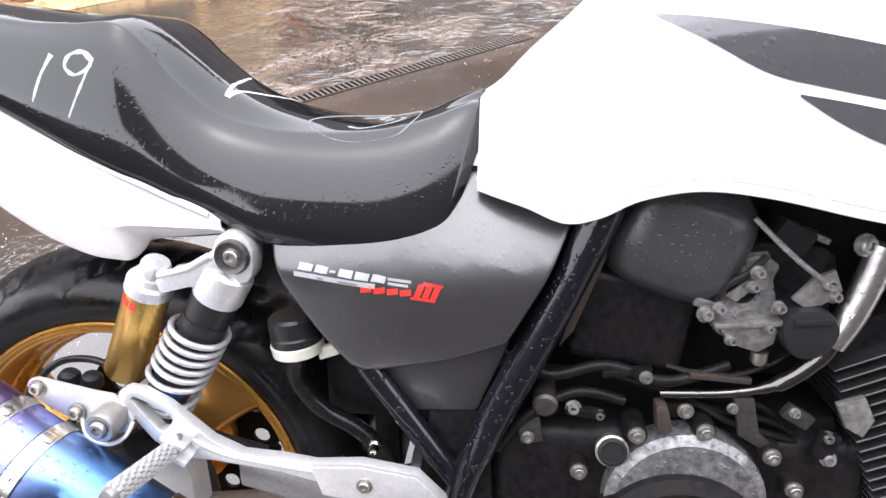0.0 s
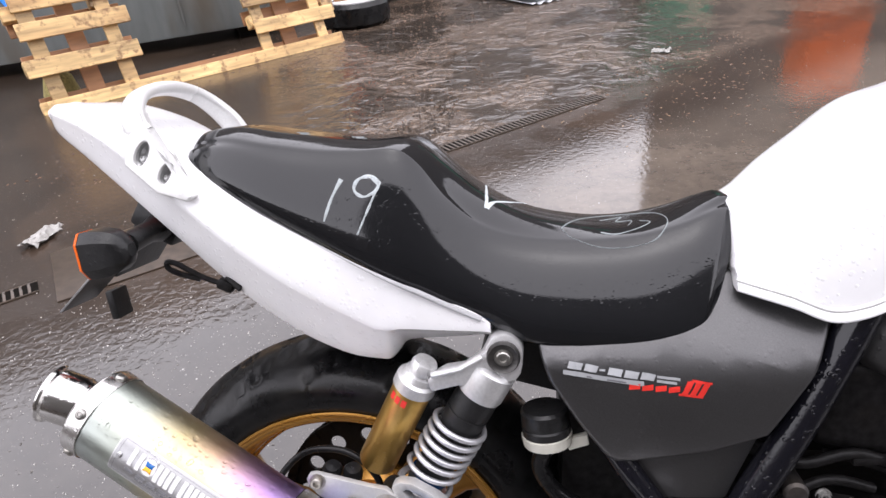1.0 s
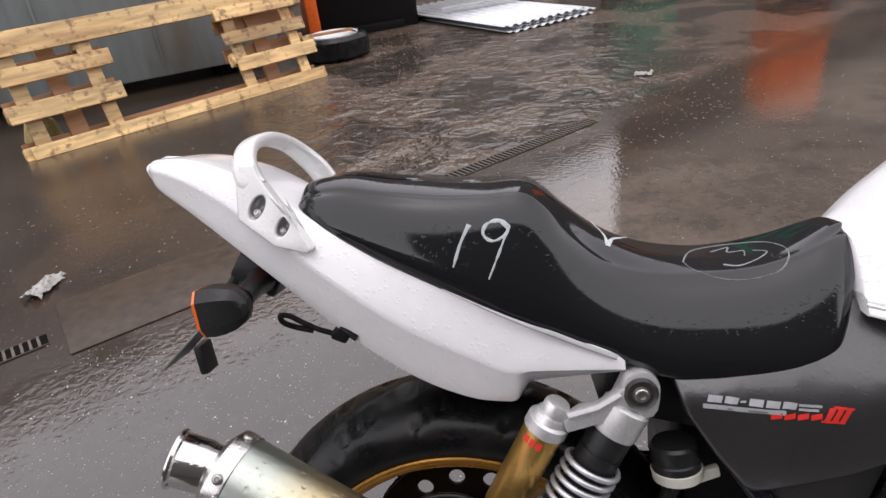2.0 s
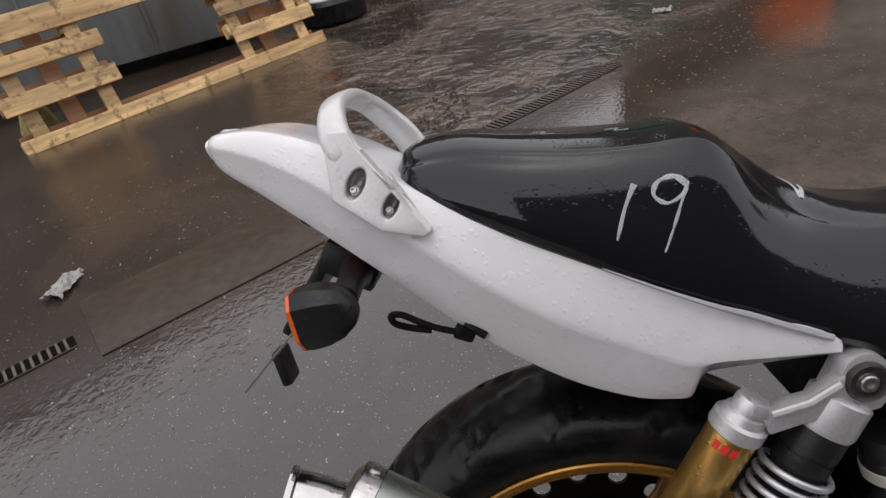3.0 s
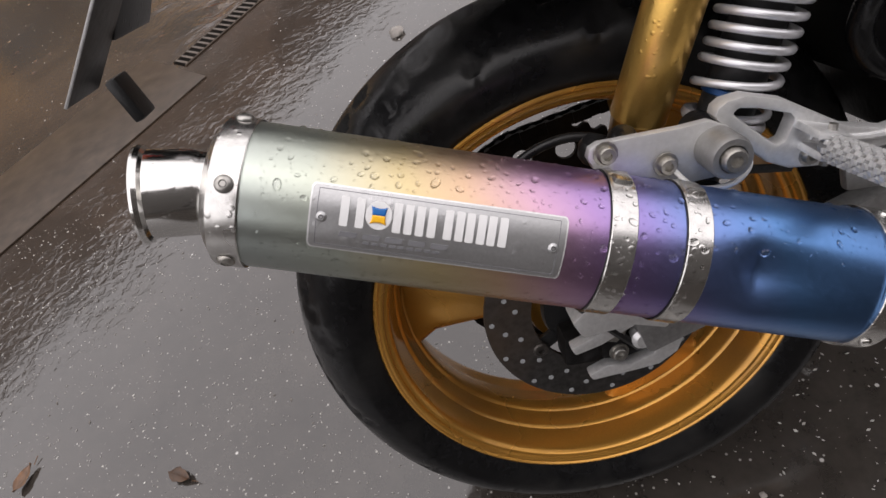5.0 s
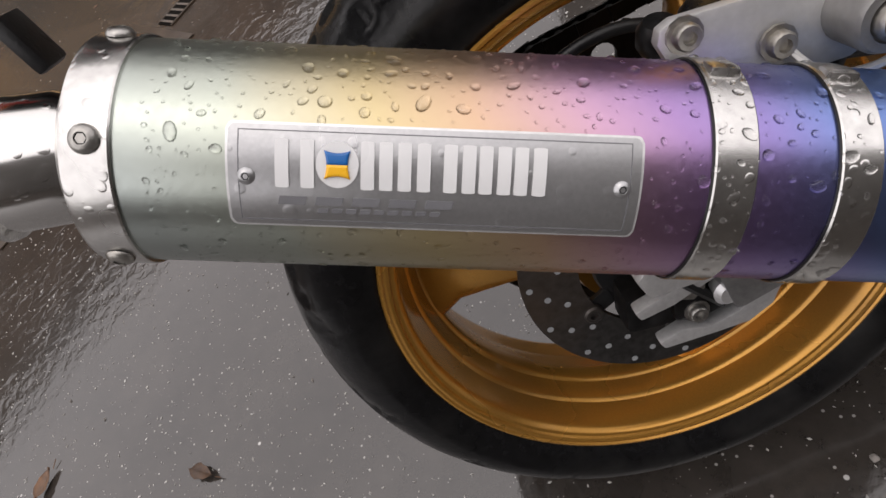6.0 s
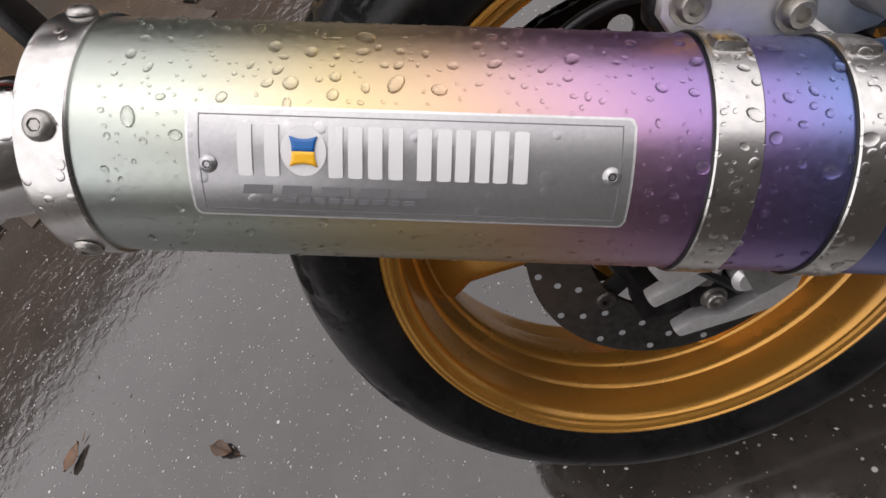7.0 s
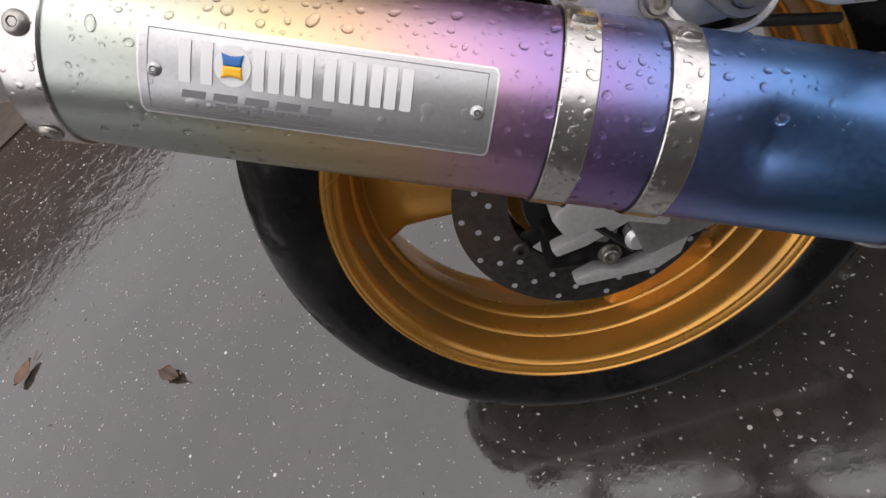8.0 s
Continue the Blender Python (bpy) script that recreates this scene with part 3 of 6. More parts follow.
def drain(start, end):
    t = thing("drain", "slotted steel drain grate set in the wet yard", "drain", kind="structure")
    mid = DRAIN_A + DRAIN_D * (start + end) / 2
    part("slot_shade_sheet", box(mid + Vector((0, 0, 0.002)), (end - start, 0.074, 0.003), TURN_D), SLOT_SHADE, t)
    for s in (-1, 1):
        part("rail", box(mid + DRAIN_N * s * 0.039 + Vector((0, 0, 0.003)), (end - start, 0.006, 0.005), TURN_D, 0.001), STEEL_PLATE, t)
    me = None
    n = int((end - start) / 0.026)
    for k in range(min(n, 290)):
        p = DRAIN_A + DRAIN_D * (start + (k + 0.5) * 0.026)
        if me is None:
            ob = part("slat", box((0, 0, 0), (0.0095, 0.072, 0.003), TURN_D, 0.001, 1), GRATE, t)
            me = ob.data
        else:
            ob = new("slat", me)
            ob.parent = t
        ob.location = p + Vector((0, 0, 0.005))


drain(0.84, 2.72)
drain(-1.1, -0.02)

# steel cover plate over the drain, with its raised edge
pl = thing("cover_plate", "rusty wet steel plate lying over the drain", "plate", kind="structure")
cx, cy = -1.172, 1.473
tp = Matrix.Rotation(math.atan2(0.498, 0.613), 3, "Z")
part("plate", box((cx, cy, 0.003), (0.79, 0.41, 0.005), tp, 0.002), STEEL_PLATE, pl)

# ---- motorcycle ----
LEAN = 17.85
bike = thing("motorcycle", "white naked motorcycle with black seat leaning in the wet yard", "motorcycle", pose(0, -0.0246, 0.012, -LEAN, 0, 0))
AX = Vector((0, 0, 0.312))

# rear wheel
wheel = part("rear_wheel", lathe([(-0.052, 0.0), (-0.052, 0.030), (-0.045, 0.052), (0.045, 0.052), (0.052, 0.03), (0.052, 0.0)], AX, (0, 1, 0), 40), GOLD, bike, "gold three-spoke cast wheel with a wide black tyre")


def tread(s, r, a):
    """Grooves cut slantwise into the tyre's crown."""
    if r < 0.272:
        return 0.0
    w = abs(s)
    k = (a * 16 / (2 * math.pi) + (3.2 * w / 0.08) * 0.5 + (0.5 if s > 0 else 0)) % 1.0
    return -0.0065 if (k < 0.14 and 0.010 < w < 0.074) else 0.0


half = [(0.060, 0.214), (0.066, 0.226), (0.071, 0.232), (0.0765, 0.242), (0.0800, 0.254), (0.0805, 0.264), (0.0775, 0.2735), (0.0720, 0.2815), (0.0650, 0.2885),
        (0.0565, 0.2950), (0.0470, 0.3005), (0.0365, 0.3055), (0.0250, 0.3092), (0.0130, 0.3115), (0.0, 0.3125)]
prof = [(-s, r) for s, r in half] + [(s, r) for s, r in reversed(half[:-1])]
part("tyre", lathe(prof, AX, (0, 1, 0), 320, closed=True, push=tread), RUBBER, wheel, "worn black sport tyre", 50)
prof = [(-0.0600, 0.2205), (-0.0680, 0.2265), (-0.0690, 0.2305), (-0.0715, 0.2312), (-0.0735, 0.2296), (-0.0738, 0.2278), (-0.0722, 0.2262), (-0.0724, 0.2240), (-0.0712, 0.2218), (-0.0688, 0.2206), (-0.0682, 0.2178),
        (-0.0655, 0.2150), (-0.0600, 0.2132), (-0.0480, 0.2108), (-0.0350, 0.2085), (-0.0328, 0.2062), (-0.0300, 0.2048), (-0.0200, 0.2028), (-0.0125, 0.2010), (-0.0105, 0.1985), (-0.0080, 0.1972)]
prof = prof + [(-s, r) for s, r in reversed(prof)]
part("rim", lathe(prof, AX, (0, 1, 0), 160, closed=True), GOLD, wheel, "gold painted rim with polished lip", 30)
for a0 in (165, 285, 45):
    a0 = radians(a0)
    bm = bmesh.new()
    rings = []
    for r, half_w, y0, y1 in ((0.040, 0.040, -0.040, 0.040), (0.075, 0.036, -0.036, 0.036), (0.11, 0.034, -0.032, 0.032), (0.145, 0.040, -0.028, 0.028), (0.168, 0.048, -0.020, 0.030), (0.186, 0.066, -0.014, 0.030), (0.2030, 0.100, -0.010, 0.028)):
        d, s = Vector((math.cos(a0), 0, math.sin(a0))), Vector((-math.sin(a0), 0, math.cos(a0)))
        ring = []
        for k in range(16):
            t = 2 * math.pi * k / 16
            ex, ey = math.copysign(abs(math.cos(t)) ** 0.55, math.cos(t)), math.copysign(abs(math.sin(t)) ** 0.55, math.sin(t))
            q = AX + d * (r - (0.004 * (1 - abs(ex)) if r > 0.2 else 0)) + s * half_w * ex + Vector((0, (y0 + y1) / 2 + (y1 - y0) / 2 * ey, 0))
            ring.append(bm.verts.new(q))
        rings.append(ring)
    for p, q in zip(rings, rings[1:]):
        for k in range(16):
            bm.faces.new((p[k], p[(k + 1) % 16], q[(k + 1) % 16], q[k]))
    close(bm)
    part("spoke", bm, GOLD, wheel, "", 60)


def ring_plate(y0, y1, r_in, r_out, seg, teeth=0, depth=0.0):
    bm = bmesh.new()
    loops = []
    for y in (y0, y1):
        for r, outer in ((r_in, False), (r_out, True)):
            loops.append([bm.verts.new(AX + Vector((rr * math.cos(a), y, rr * math.sin(a)))) for a, rr in
                          ((2 * math.pi * k / seg, r - (depth if outer and teeth and (k * teeth * 2 // seg) % 2 else 0)) for k in range(seg))])
    a_in, a_out, b_in, b_out = loops
    for p, q in ((a_in, a_out), (a_out, b_out), (b_out, b_in), (b_in, a_in)):
        for k in range(seg):
            bm.faces.new((p[k], p[(k + 1) % seg], q[(k + 1) % seg], q[k]))
    return bm


part("brake_disc", ring_plate(-0.0755, -0.0705, 0.070, 0.119, 120), IRON, wheel, "drilled dark iron brake disc", 40)
carrier = part("disc_carrier", lathe([(-0.072, 0.042), (-0.072, 0.056), (-0.066, 0.058), (-0.052, 0.055), (-0.045, 0.042)], AX, (0, 1, 0), 48), BLACK_PLASTIC, wheel, "black disc carrier with open arms")
for k in range(6):
    a = 2 * math.pi * (k + 0.35) / 6
    d, side = Vector((math.cos(a), 0, math.sin(a))), Vector((-math.sin(a), 0, math.cos(a)))
    turn = Matrix((d, Vector((0, 1, 0)), d.cross(Vector((0, 1, 0))))).transposed()
    part("carrier_arm", box(AX + d * 0.066 + Vector((0, -0.070, 0)), (0.026, 0.006, 0.017), turn, 0.002), BLACK_PLASTIC, carrier)
    part("bobbin", lathe([(0, 0.0085), (0.005, 0.0085), (0.0065, 0.007), (0.0065, 0.004), (0.003, 0.0035), (0.003, 0)], AX + d * 0.076 + Vector((0, -0.0735, 0)), (0, -1, 0), 16), IRON, carrier)
# pale discs on the iron stand for bright ground seen through holes
drill = bmesh.new()
for row, (r, n0) in enumerate(((0.112, 15), (0.100, 15), (0.087, 15))):
    for k in range(n0):
        a = 2 * math.pi * (k + row / 3) / n0
        lathe([(0, 0.0), (0.0004, 0.0029), (0.0007, 0.0029), (0.0007, 0.0)], AX + Vector((r * math.cos(a), -0.0757, r * math.sin(a))), (0, -1, 0), 8, drill)
part("disc_hole_dots", drill, LOGO_WHITE, wheel, "rows of pale dots for bright ground through drilled holes", kind="stuff")
teeth = [(AX.x + r * math.cos(a), AX.z + r * math.sin(a)) for a, r in ((2 * math.pi * k / 168, 0.1485 if k % 4 < 2 else 0.1425) for k in range(168))]
bores = [[(AX.x + 0.117 * math.cos(a) + 0.0125 * math.cos(e), AX.z + 0.117 * math.sin(a) + 0.0125 * math.sin(e)) for e in (2 * math.pi * j / 14 for j in range(14))] for a in (radians(18 + 25.714 * k) for k in range(14))]
bores.append([(AX.x + 0.07 * math.cos(2 * math.pi * j / 28), AX.z + 0.07 * math.sin(2 * math.pi * j / 28)) for j in range(28)])
part("sprocket", prism(teeth, 0.076, 0.082, 0, 1, None, bores), DULL_BLACK, wheel, "black toothed rear sprocket with round holes", 40)
# the chain wraps the back of the sprocket and runs forward to the engine
way = [(AX.x + 0.146 * math.cos(a), AX.z + 0.146 * math.sin(a)) for a in (radians(96 + 168 * k / 30) for k in range(31))]
top = [(0.50 - 0.0157 * k, 0.445 + (way[0][1] - 0.445) * (0.0157 * k) / (0.50 - way[0][0])) for k in range(int((0.50 - way[0][0]) / 0.0157) + 1)]
low = [(way[-1][0] + 0.0157 * (k + 1), way[-1][1] + 0.0035 * (k + 1)) for k in range(31)]
chain = bmesh.new()
line = top + way + low
for k, (p, q) in enumerate(zip(line, line[1:])):
    ang = math.atan2(q[1] - p[1], q[0] - p[0])
    gap = 0.0085 if k % 2 else 0.0062
    for y in (0.079 - gap, 0.079 + gap):
        box(((p[0] + q[0]) / 2, y, (p[1] + q[1]) / 2), (0.0200, 0.0018, 0.0140), Matrix.Rotation(-ang, 3, "Y"), bm=chain)
    lathe([(0, 0.0052), (0.013, 0.0052)], (p[0], 0.0725, p[1]), (0, 1, 0), 8, chain)
part("chain", chain, DULL_BLACK, wheel, "oily black drive chain", 40, "stuff")
part("hub_cover", lathe([(0.030, 0.070), (0.045, 0.086), (0.062, 0.086), (0.074, 0.078), (0.076, 0.05), (0.09, 0.045), (0.09, 0.0)], AX, (0, 1, 0), 40), GOLD, wheel)
part("hub_dish", lathe([(-0.040, 0.072), (-0.046, 0.070), (-0.050, 0.055), (-0.052, 0.04)], AX, (0, 1, 0), 40), GOLD, wheel)
part("axle_nut", lathe([(-0.125, 0.0), (-0.125, 0.012), (-0.118, 0.016), (-0.100, 0.016), (-0.100, 0.01), (-0.05, 0.01)], AX, (0, 1, 0), 6), BOLT, wheel)

# swing arm and brake caliper
arm = part("swing_arm", box((0.20, -0.118, 0.325), (0.36, 0.028, 0.052), Matrix.Rotation(radians(-8), 3, "Y"), 0.008), ALU_DULL, bike, "bare aluminium swing arm")
part("far_arm", box((0.20, 0.118, 0.335), (0.48, 0.030, 0.055), Matrix.Rotation(radians(-7), 3, "Y"), 0.008), ALU_DULL, arm)
part("pivot_beam", box((0.40, 0, 0.365), (0.06, 0.22, 0.07), None, 0.012), ALU_DULL, arm)
part("axle_plate", prism([(-0.035, 0.345), (-0.030, 0.325), (0.02, 0.318), (0.05, 0.30), (0.07, 0.345), (-0.02, 0.355)], -0.133, -0.100, 0.004), ALU, arm)
part("shock_mount", prism([(0.065, 0.345), (0.13, 0.338), (0.128, 0.395), (0.105, 0.43), (0.085, 0.425), (0.07, 0.39)], -0.15, -0.11, 0.004), ALU, arm)
cal = part("brake_caliper", box((-0.012, -0.092, 0.285), (0.080, 0.036, 0.036), Matrix.Rotation(radians(14), 3, "Y"), 0.008), DULL_BLACK, bike, "dark brake caliper with aluminium bracket")
part("caliper_arm", prism([(-0.044, 0.312), (-0.042, 0.302), (-0.015, 0.303), (0.014, 0.310), (0.060, 0.320), (0.055, 0.332), (0.010, 0.324), (-0.02, 0.316)], -0.126, -0.112, 0.003), ALU, cal)
part("caliper_arm", prism([(-0.036, 0.272), (-0.034, 0.264), (0.010, 0.257), (0.034, 0.254), (0.055, 0.262), (0.070, 0.285), (0.045, 0.282), (0.030, 0.270), (0.005, 0.267), (-0.015, 0.276)], -0.126, -0.112, 0.003), ALU, cal)
part("caliper_body", box((0.004, -0.115, 0.288), (0.040, 0.012, 0.022), Matrix.Rotation(radians(10), 3, "Y"), 0.004), DULL_BLACK, cal)
part("caliper_knob", lathe([(0, 0.012), (0.010, 0.012), (0.014, 0.008), (0.014, 0)], (0.026, -0.115, 0.292), (0, -1, 0), 18), ALU, cal)
bolt("caliper_bolt", (0.000, -0.120, 0.284), (0, -1, 0), 0.0075, 0.008, cal)
part("brake_hose", tube(spline([(0.02, -0.12, 0.28), (-0.03, -0.13, 0.38), (-0.01, -0.13, 0.455), (0.05, -0.125, 0.475), (0.12, -0.12, 0.44), (0.2, -0.10, 0.40)], 8), 0.0042, 8), BLACK_PLASTIC, bike)

# seat: a stepped saddle, wide at the hips and narrow at the tank
ST = [  # x, top z, shoulder half width, shoulder drop, belly half width, bottom half width, bottom z
    (-0.151, 0.880, 0.078, 0.006, 0.088, 0.086, 0.868), (-0.146, 0.888, 0.086, 0.010, 0.100, 0.098, 0.866), (-0.134, 0.901, 0.094, 0.010, 0.114, 0.112, 0.856), (-0.090, 0.906, 0.110, 0.010, 0.134, 0.132, 0.834),
    (-0.040, 0.899, 0.126, 0.010, 0.150, 0.148, 0.810), (0.020, 0.891, 0.134, 0.010, 0.160, 0.158, 0.781), (0.070, 0.887, 0.138, 0.008, 0.166, 0.164, 0.756),
    (0.108, 0.887, 0.139, 0.008, 0.168, 0.166, 0.738), (0.132, 0.875, 0.136, 0.012, 0.168, 0.166, 0.728), (0.160, 0.850, 0.132, 0.022, 0.168, 0.166, 0.715), (0.195, 0.821, 0.130, 0.022, 0.168, 0.166, 0.700),
    (0.240, 0.798, 0.130, 0.014, 0.171, 0.169, 0.678), (0.295, 0.786, 0.129, 0.007, 0.171, 0.170, 0.671), (0.350, 0.783, 0.126, 0.002, 0.169, 0.169, 0.667), (0.395, 0.795, 0.120, 0.004, 0.165, 0.166, 0.661),
    (0.425, 0.808, 0.112, 0.006, 0.160, 0.164, 0.658), (0.446, 0.815, 0.102, 0.008, 0.154, 0.161, 0.660), (0.459, 0.809, 0.090, 0.010, 0.144, 0.155, 0.672)]
rows = []
for x, zt, ws, dr, wb, w0, zb in ST:
    zs = zt - dr
    e = (wb - ws) * 0.30
    rows.append([(x, -w0 + 0.010, zb - 0.002), (x, -w0, zb + 0.006), (x, -wb, zb + 0.35 * (zs - zb)), (x, -(wb * 0.52 + ws * 0.48), zb + 0.76 * (zs - zb)), (x, -ws - e * 0.30, zs - 0.006),
                 (x, -ws + e * 0.5, zs), inward(x, -ws, zt - 0.15 * dr, 0.40), inward(x, -ws, zt, 0.75), inward(x, -ws, zt, 1.0)])
for row in rows:
    # the front end slants back towards its foot
    rake = 0.046 * max(0.0, (row[0][0] - 0.36) / 0.10)
    for k, share in enumerate((1.0, 0.95, 0.62, 0.22)):
        row[k] = (row[k][0] - rake * share, row[k][1], row[k][2])
seat = part("seat", patch(rows, 5, 4, True, True), SEAT, bike, "wet black stepped vinyl saddle with chalk marks", 60)
st = skin_of(seat)
R = (0, 1, 0)
stroke("chalk_mark", st, [(0.053, 0, 0.850), (0.043, 0, 0.832), (0.034, 0, 0.808)], 0.0050, R, seat, CHALK, label="white chalk figure one")
stroke("chalk_mark", st, [(0.093, 0, 0.845), (0.084, 0, 0.852), (0.071, 0, 0.849), (0.067, 0, 0.839), (0.077, 0, 0.832), (0.090, 0, 0.838), (0.094, 0, 0.846), (0.083, 0, 0.822), (0.070, 0, 0.794)], 0.0052, R, seat, CHALK, label="white chalk figure nine")
D = (0, 0.25, -1)
stroke("chalk_mark", st, [(0.199, -0.110, 0.81), (0.196, -0.070, 0.81), (0.192, -0.025, 0.81)], 0.006, D, seat, CHALK, label="white chalk tick")
stroke("chalk_mark", st, [(0.199, -0.110, 0.81), (0.216, -0.066, 0.81), (0.240, -0.004, 0.80)], 0.005, D, seat, CHALK, label="white chalk tick")
ring = [(0.278, -0.107), (0.304, -0.049), (0.345, -0.020), (0.379, -0.045), (0.388, -0.095), (0.376, -0.128), (0.348, -0.138), (0.315, -0.138), (0.288, -0.126), (0.278, -0.107)]
stroke("chalk_mark", st, [(x, y, 0.786) for x, y in ring], 0.0022, D, seat, FAINT_CHALK, label="thin chalk ring")
stroke("chalk_mark", st, [(0.322, -0.056, 0.786), (0.347, -0.036, 0.786), (0.340, -0.060, 0.786), (0.356, -0.062, 0.786), (0.350, -0.085, 0.786)], 0.0036, D, seat, FAINT_CHALK, label="chalk scribble")
stroke("chalk_mark", st, [(0.319, -0.112, 0.786), (0.334, -0.118, 0.786), (0.356, -0.105, 0.786), (0.372, -0.088, 0.786), (0.364, -0.070, 0.786)], 0.0036, D, seat, FAINT_CHALK, label="chalk scribble")
for x in (-0.02, 0.045):
    stroke("chalk_mark", st, [(x, -0.075, 0.9), (x + 0.012, -0.07, 0.9), (x + 0.008, -0.085, 0.9), (x + 0.02, -0.085, 0.9)], 0.004, (0, 0, -1), seat, FAINT_CHALK, label="faint chalk mark")

# tail cowl
TC = [  # x, seam (y, z), crease (y, z), lower edge (y, z)
    (-0.323, 0.080, 0.936, 0.085, 0.930, 0.081, 0.919), (-0.310, 0.090, 0.939, 0.097, 0.930, 0.092, 0.906), (-0.270, 0.098, 0.937, 0.109, 0.917, 0.101, 0.877), (-0.225, 0.106, 0.923, 0.120, 0.893, 0.108, 0.840),
    (-0.190, 0.112, 0.906, 0.128, 0.867, 0.113, 0.810), (-0.150, 0.118, 0.879, 0.137, 0.838, 0.117, 0.775), (-0.110, 0.126, 0.853, 0.145, 0.808, 0.120, 0.739), (-0.060, 0.139, 0.827, 0.152, 0.772, 0.124, 0.701),
    (-0.010, 0.149, 0.802, 0.157, 0.741, 0.129, 0.671), (0.040, 0.156, 0.779, 0.160, 0.716, 0.136, 0.653), (0.074, 0.160, 0.763, 0.161, 0.698, 0.139, 0.648), (0.090, 0.1615, 0.755, 0.1625, 0.694, 0.138, 0.648),
    (0.099, 0.162, 0.751, 0.1635, 0.694, 0.130, 0.656), (0.108, 0.163, 0.746, 0.164, 0.6945, 0.132, 0.666), (0.130, 0.1645, 0.736, 0.165, 0.694, 0.140, 0.672), (0.160, 0.166, 0.722, 0.167, 0.693, 0.148, 0.677),
    (0.190, 0.167, 0.708, 0.168, 0.692, 0.156, 0.682), (0.204, 0.165, 0.698, 0.166, 0.690, 0.162, 0.685)]
rows = []
for x, ys, zs, yc, zc, yl, zl in TC:
    rows.append([(x, -yl + 0.045, zl + 0.010), (x, -yl + 0.010, zl - 0.001), (x, -yl, zl + 0.002), (x, -(yc * 0.8 + yl * 0.2), zc * 0.75 + zl * 0.25), (x, -yc, zc), (x, -(yc * 0.4 + ys * 0.6) - 0.001, zc * 0.35 + zs * 0.65), (x, -ys, zs), (x, -ys + 0.005, zs + 0.002), inward(x, -ys, zs + 0.003, 0.4), inward(x, -ys, zs + 0.003, 0.75), inward(x, -ys, zs + 0.003, 1.0)])
cowl = part("tail_cowl", patch(rows, 5, 3, True), WHITE, bike, "glossy white upswept tail cowl beaded with rain", 35)
thick(cowl, 0.003, -1)
end = []
for dx, y, z in ((0, 0.081, 0.919), (-0.002, 0.085, 0.930), (0, 0.080, 0.937), (0.006, 0.060, 0.942)):
    x = -0.323 + dx
    q = [(x, -y, z), inward(x - 0.004, -y, z + 0.001, 0.5), inward(x - 0.006, -y, z + 0.002, 1.0)]
    end.append(q)
thick(part("tail_end", patch(end, 4, 4, True), WHITE, cowl), 0.003, -1)
trim = [(x, -w0 - 0.0035, zb + 0.0045) for x, _, _, _, _, w0, zb in ST[5:11]]
line = spline(trim, 5)
part("seam_trim", tube(line, [0.0006 + 0.0026 * min(1.0, k / 14) for k in range(len(line))], 8), SEAM, cowl, "grey rubber seam strip")
part("tail_lamp", box((-0.237, -0.046, 0.854), (0.145, 0.078, 0.012), Matrix.Rotation(radians(43), 3, "Y"), 0.005), RED, cowl, "red tail lamp lens")

# grab rail
full = [(-0.1805, -0.1275, 0.903), (-0.185, -0.1275, 0.912), (-0.190, -0.122, 0.928), (-0.193, -0.104, 0.943), (-0.194, -0.076, 0.951), (-0.191, -0.043, 0.954),
        (-0.188, -0.012, 0.951), (-0.181, 0.012, 0.943), (-0.170, 0.030, 0.928), (-0.155, 0.039, 0.908), (-0.143, 0.043, 0.884)]
pts = spline(full, 6)
bm = bmesh.new()
rings = []
for i, p in enumerate(pts):
    d = (pts[min(i + 1, len(pts) - 1)] - pts[max(i - 1, 0)]).normalized()
    flat = Vector((1, 0, 0.25))
    w = (flat - flat.dot(d) * d).normalized()
    nrm = d.cross(w)
    e = min(i, len(pts) - 1 - i) / (len(pts) / 2)
    hw = 0.0165 - 0.004 * min(1.0, e * 1.6)
    rings.append([bm.verts.new(p + w * hw * math.copysign(abs(math.cos(a)) ** 0.7, math.cos(a)) + nrm * 0.0078 * math.copysign(abs(math.sin(a)) ** 0.7, math.sin(a))) for a in (2 * math.pi * k / 16 for k in range(16))])
for a, b in zip(rings, rings[1:]):
    for k in range(16):
        bm.faces.new((a[k], a[(k + 1) % 16], b[(k + 1) % 16], b[k]))
close(bm)
grab = part("grab_rail", bm, SILVER_PAINT, bike, "pale silver cast grab rail with two recessed bolts", 50)
foot = [(-0.199, 0.912), (-0.200, 0.870), (-0.160, 0.839), (-0.122, 0.830), (-0.116, 0.835), (-0.138, 0.866), (-0.158, 0.895), (-0.171, 0.914), (-0.176, 0.928), (-0.193, 0.929)]
warp = lambda x, z: 0.14 * (-(x + 0.115)) + 0.10 * (z - 0.83)
OVALS = ((-0.176, 0.882, 0.0150), (-0.148, 0.860, 0.0125))
TURN_O = Matrix.Rotation(radians(34), 3, "Y")
ovals = [[(x + (TURN_O @ Vector((rr * 0.52 * math.cos(a), 0, rr * math.sin(a)))).x, z + (TURN_O @ Vector((rr * 0.52 * math.cos(a), 0, rr * math.sin(a)))).z) for a in (2 * math.pi * k / 24 for k in range(24))] for x, z, rr in OVALS]
part("foot_plate", prism(foot, -0.153, -0.134, 0.0025, 3, warp, ovals), SILVER_PAINT, grab)
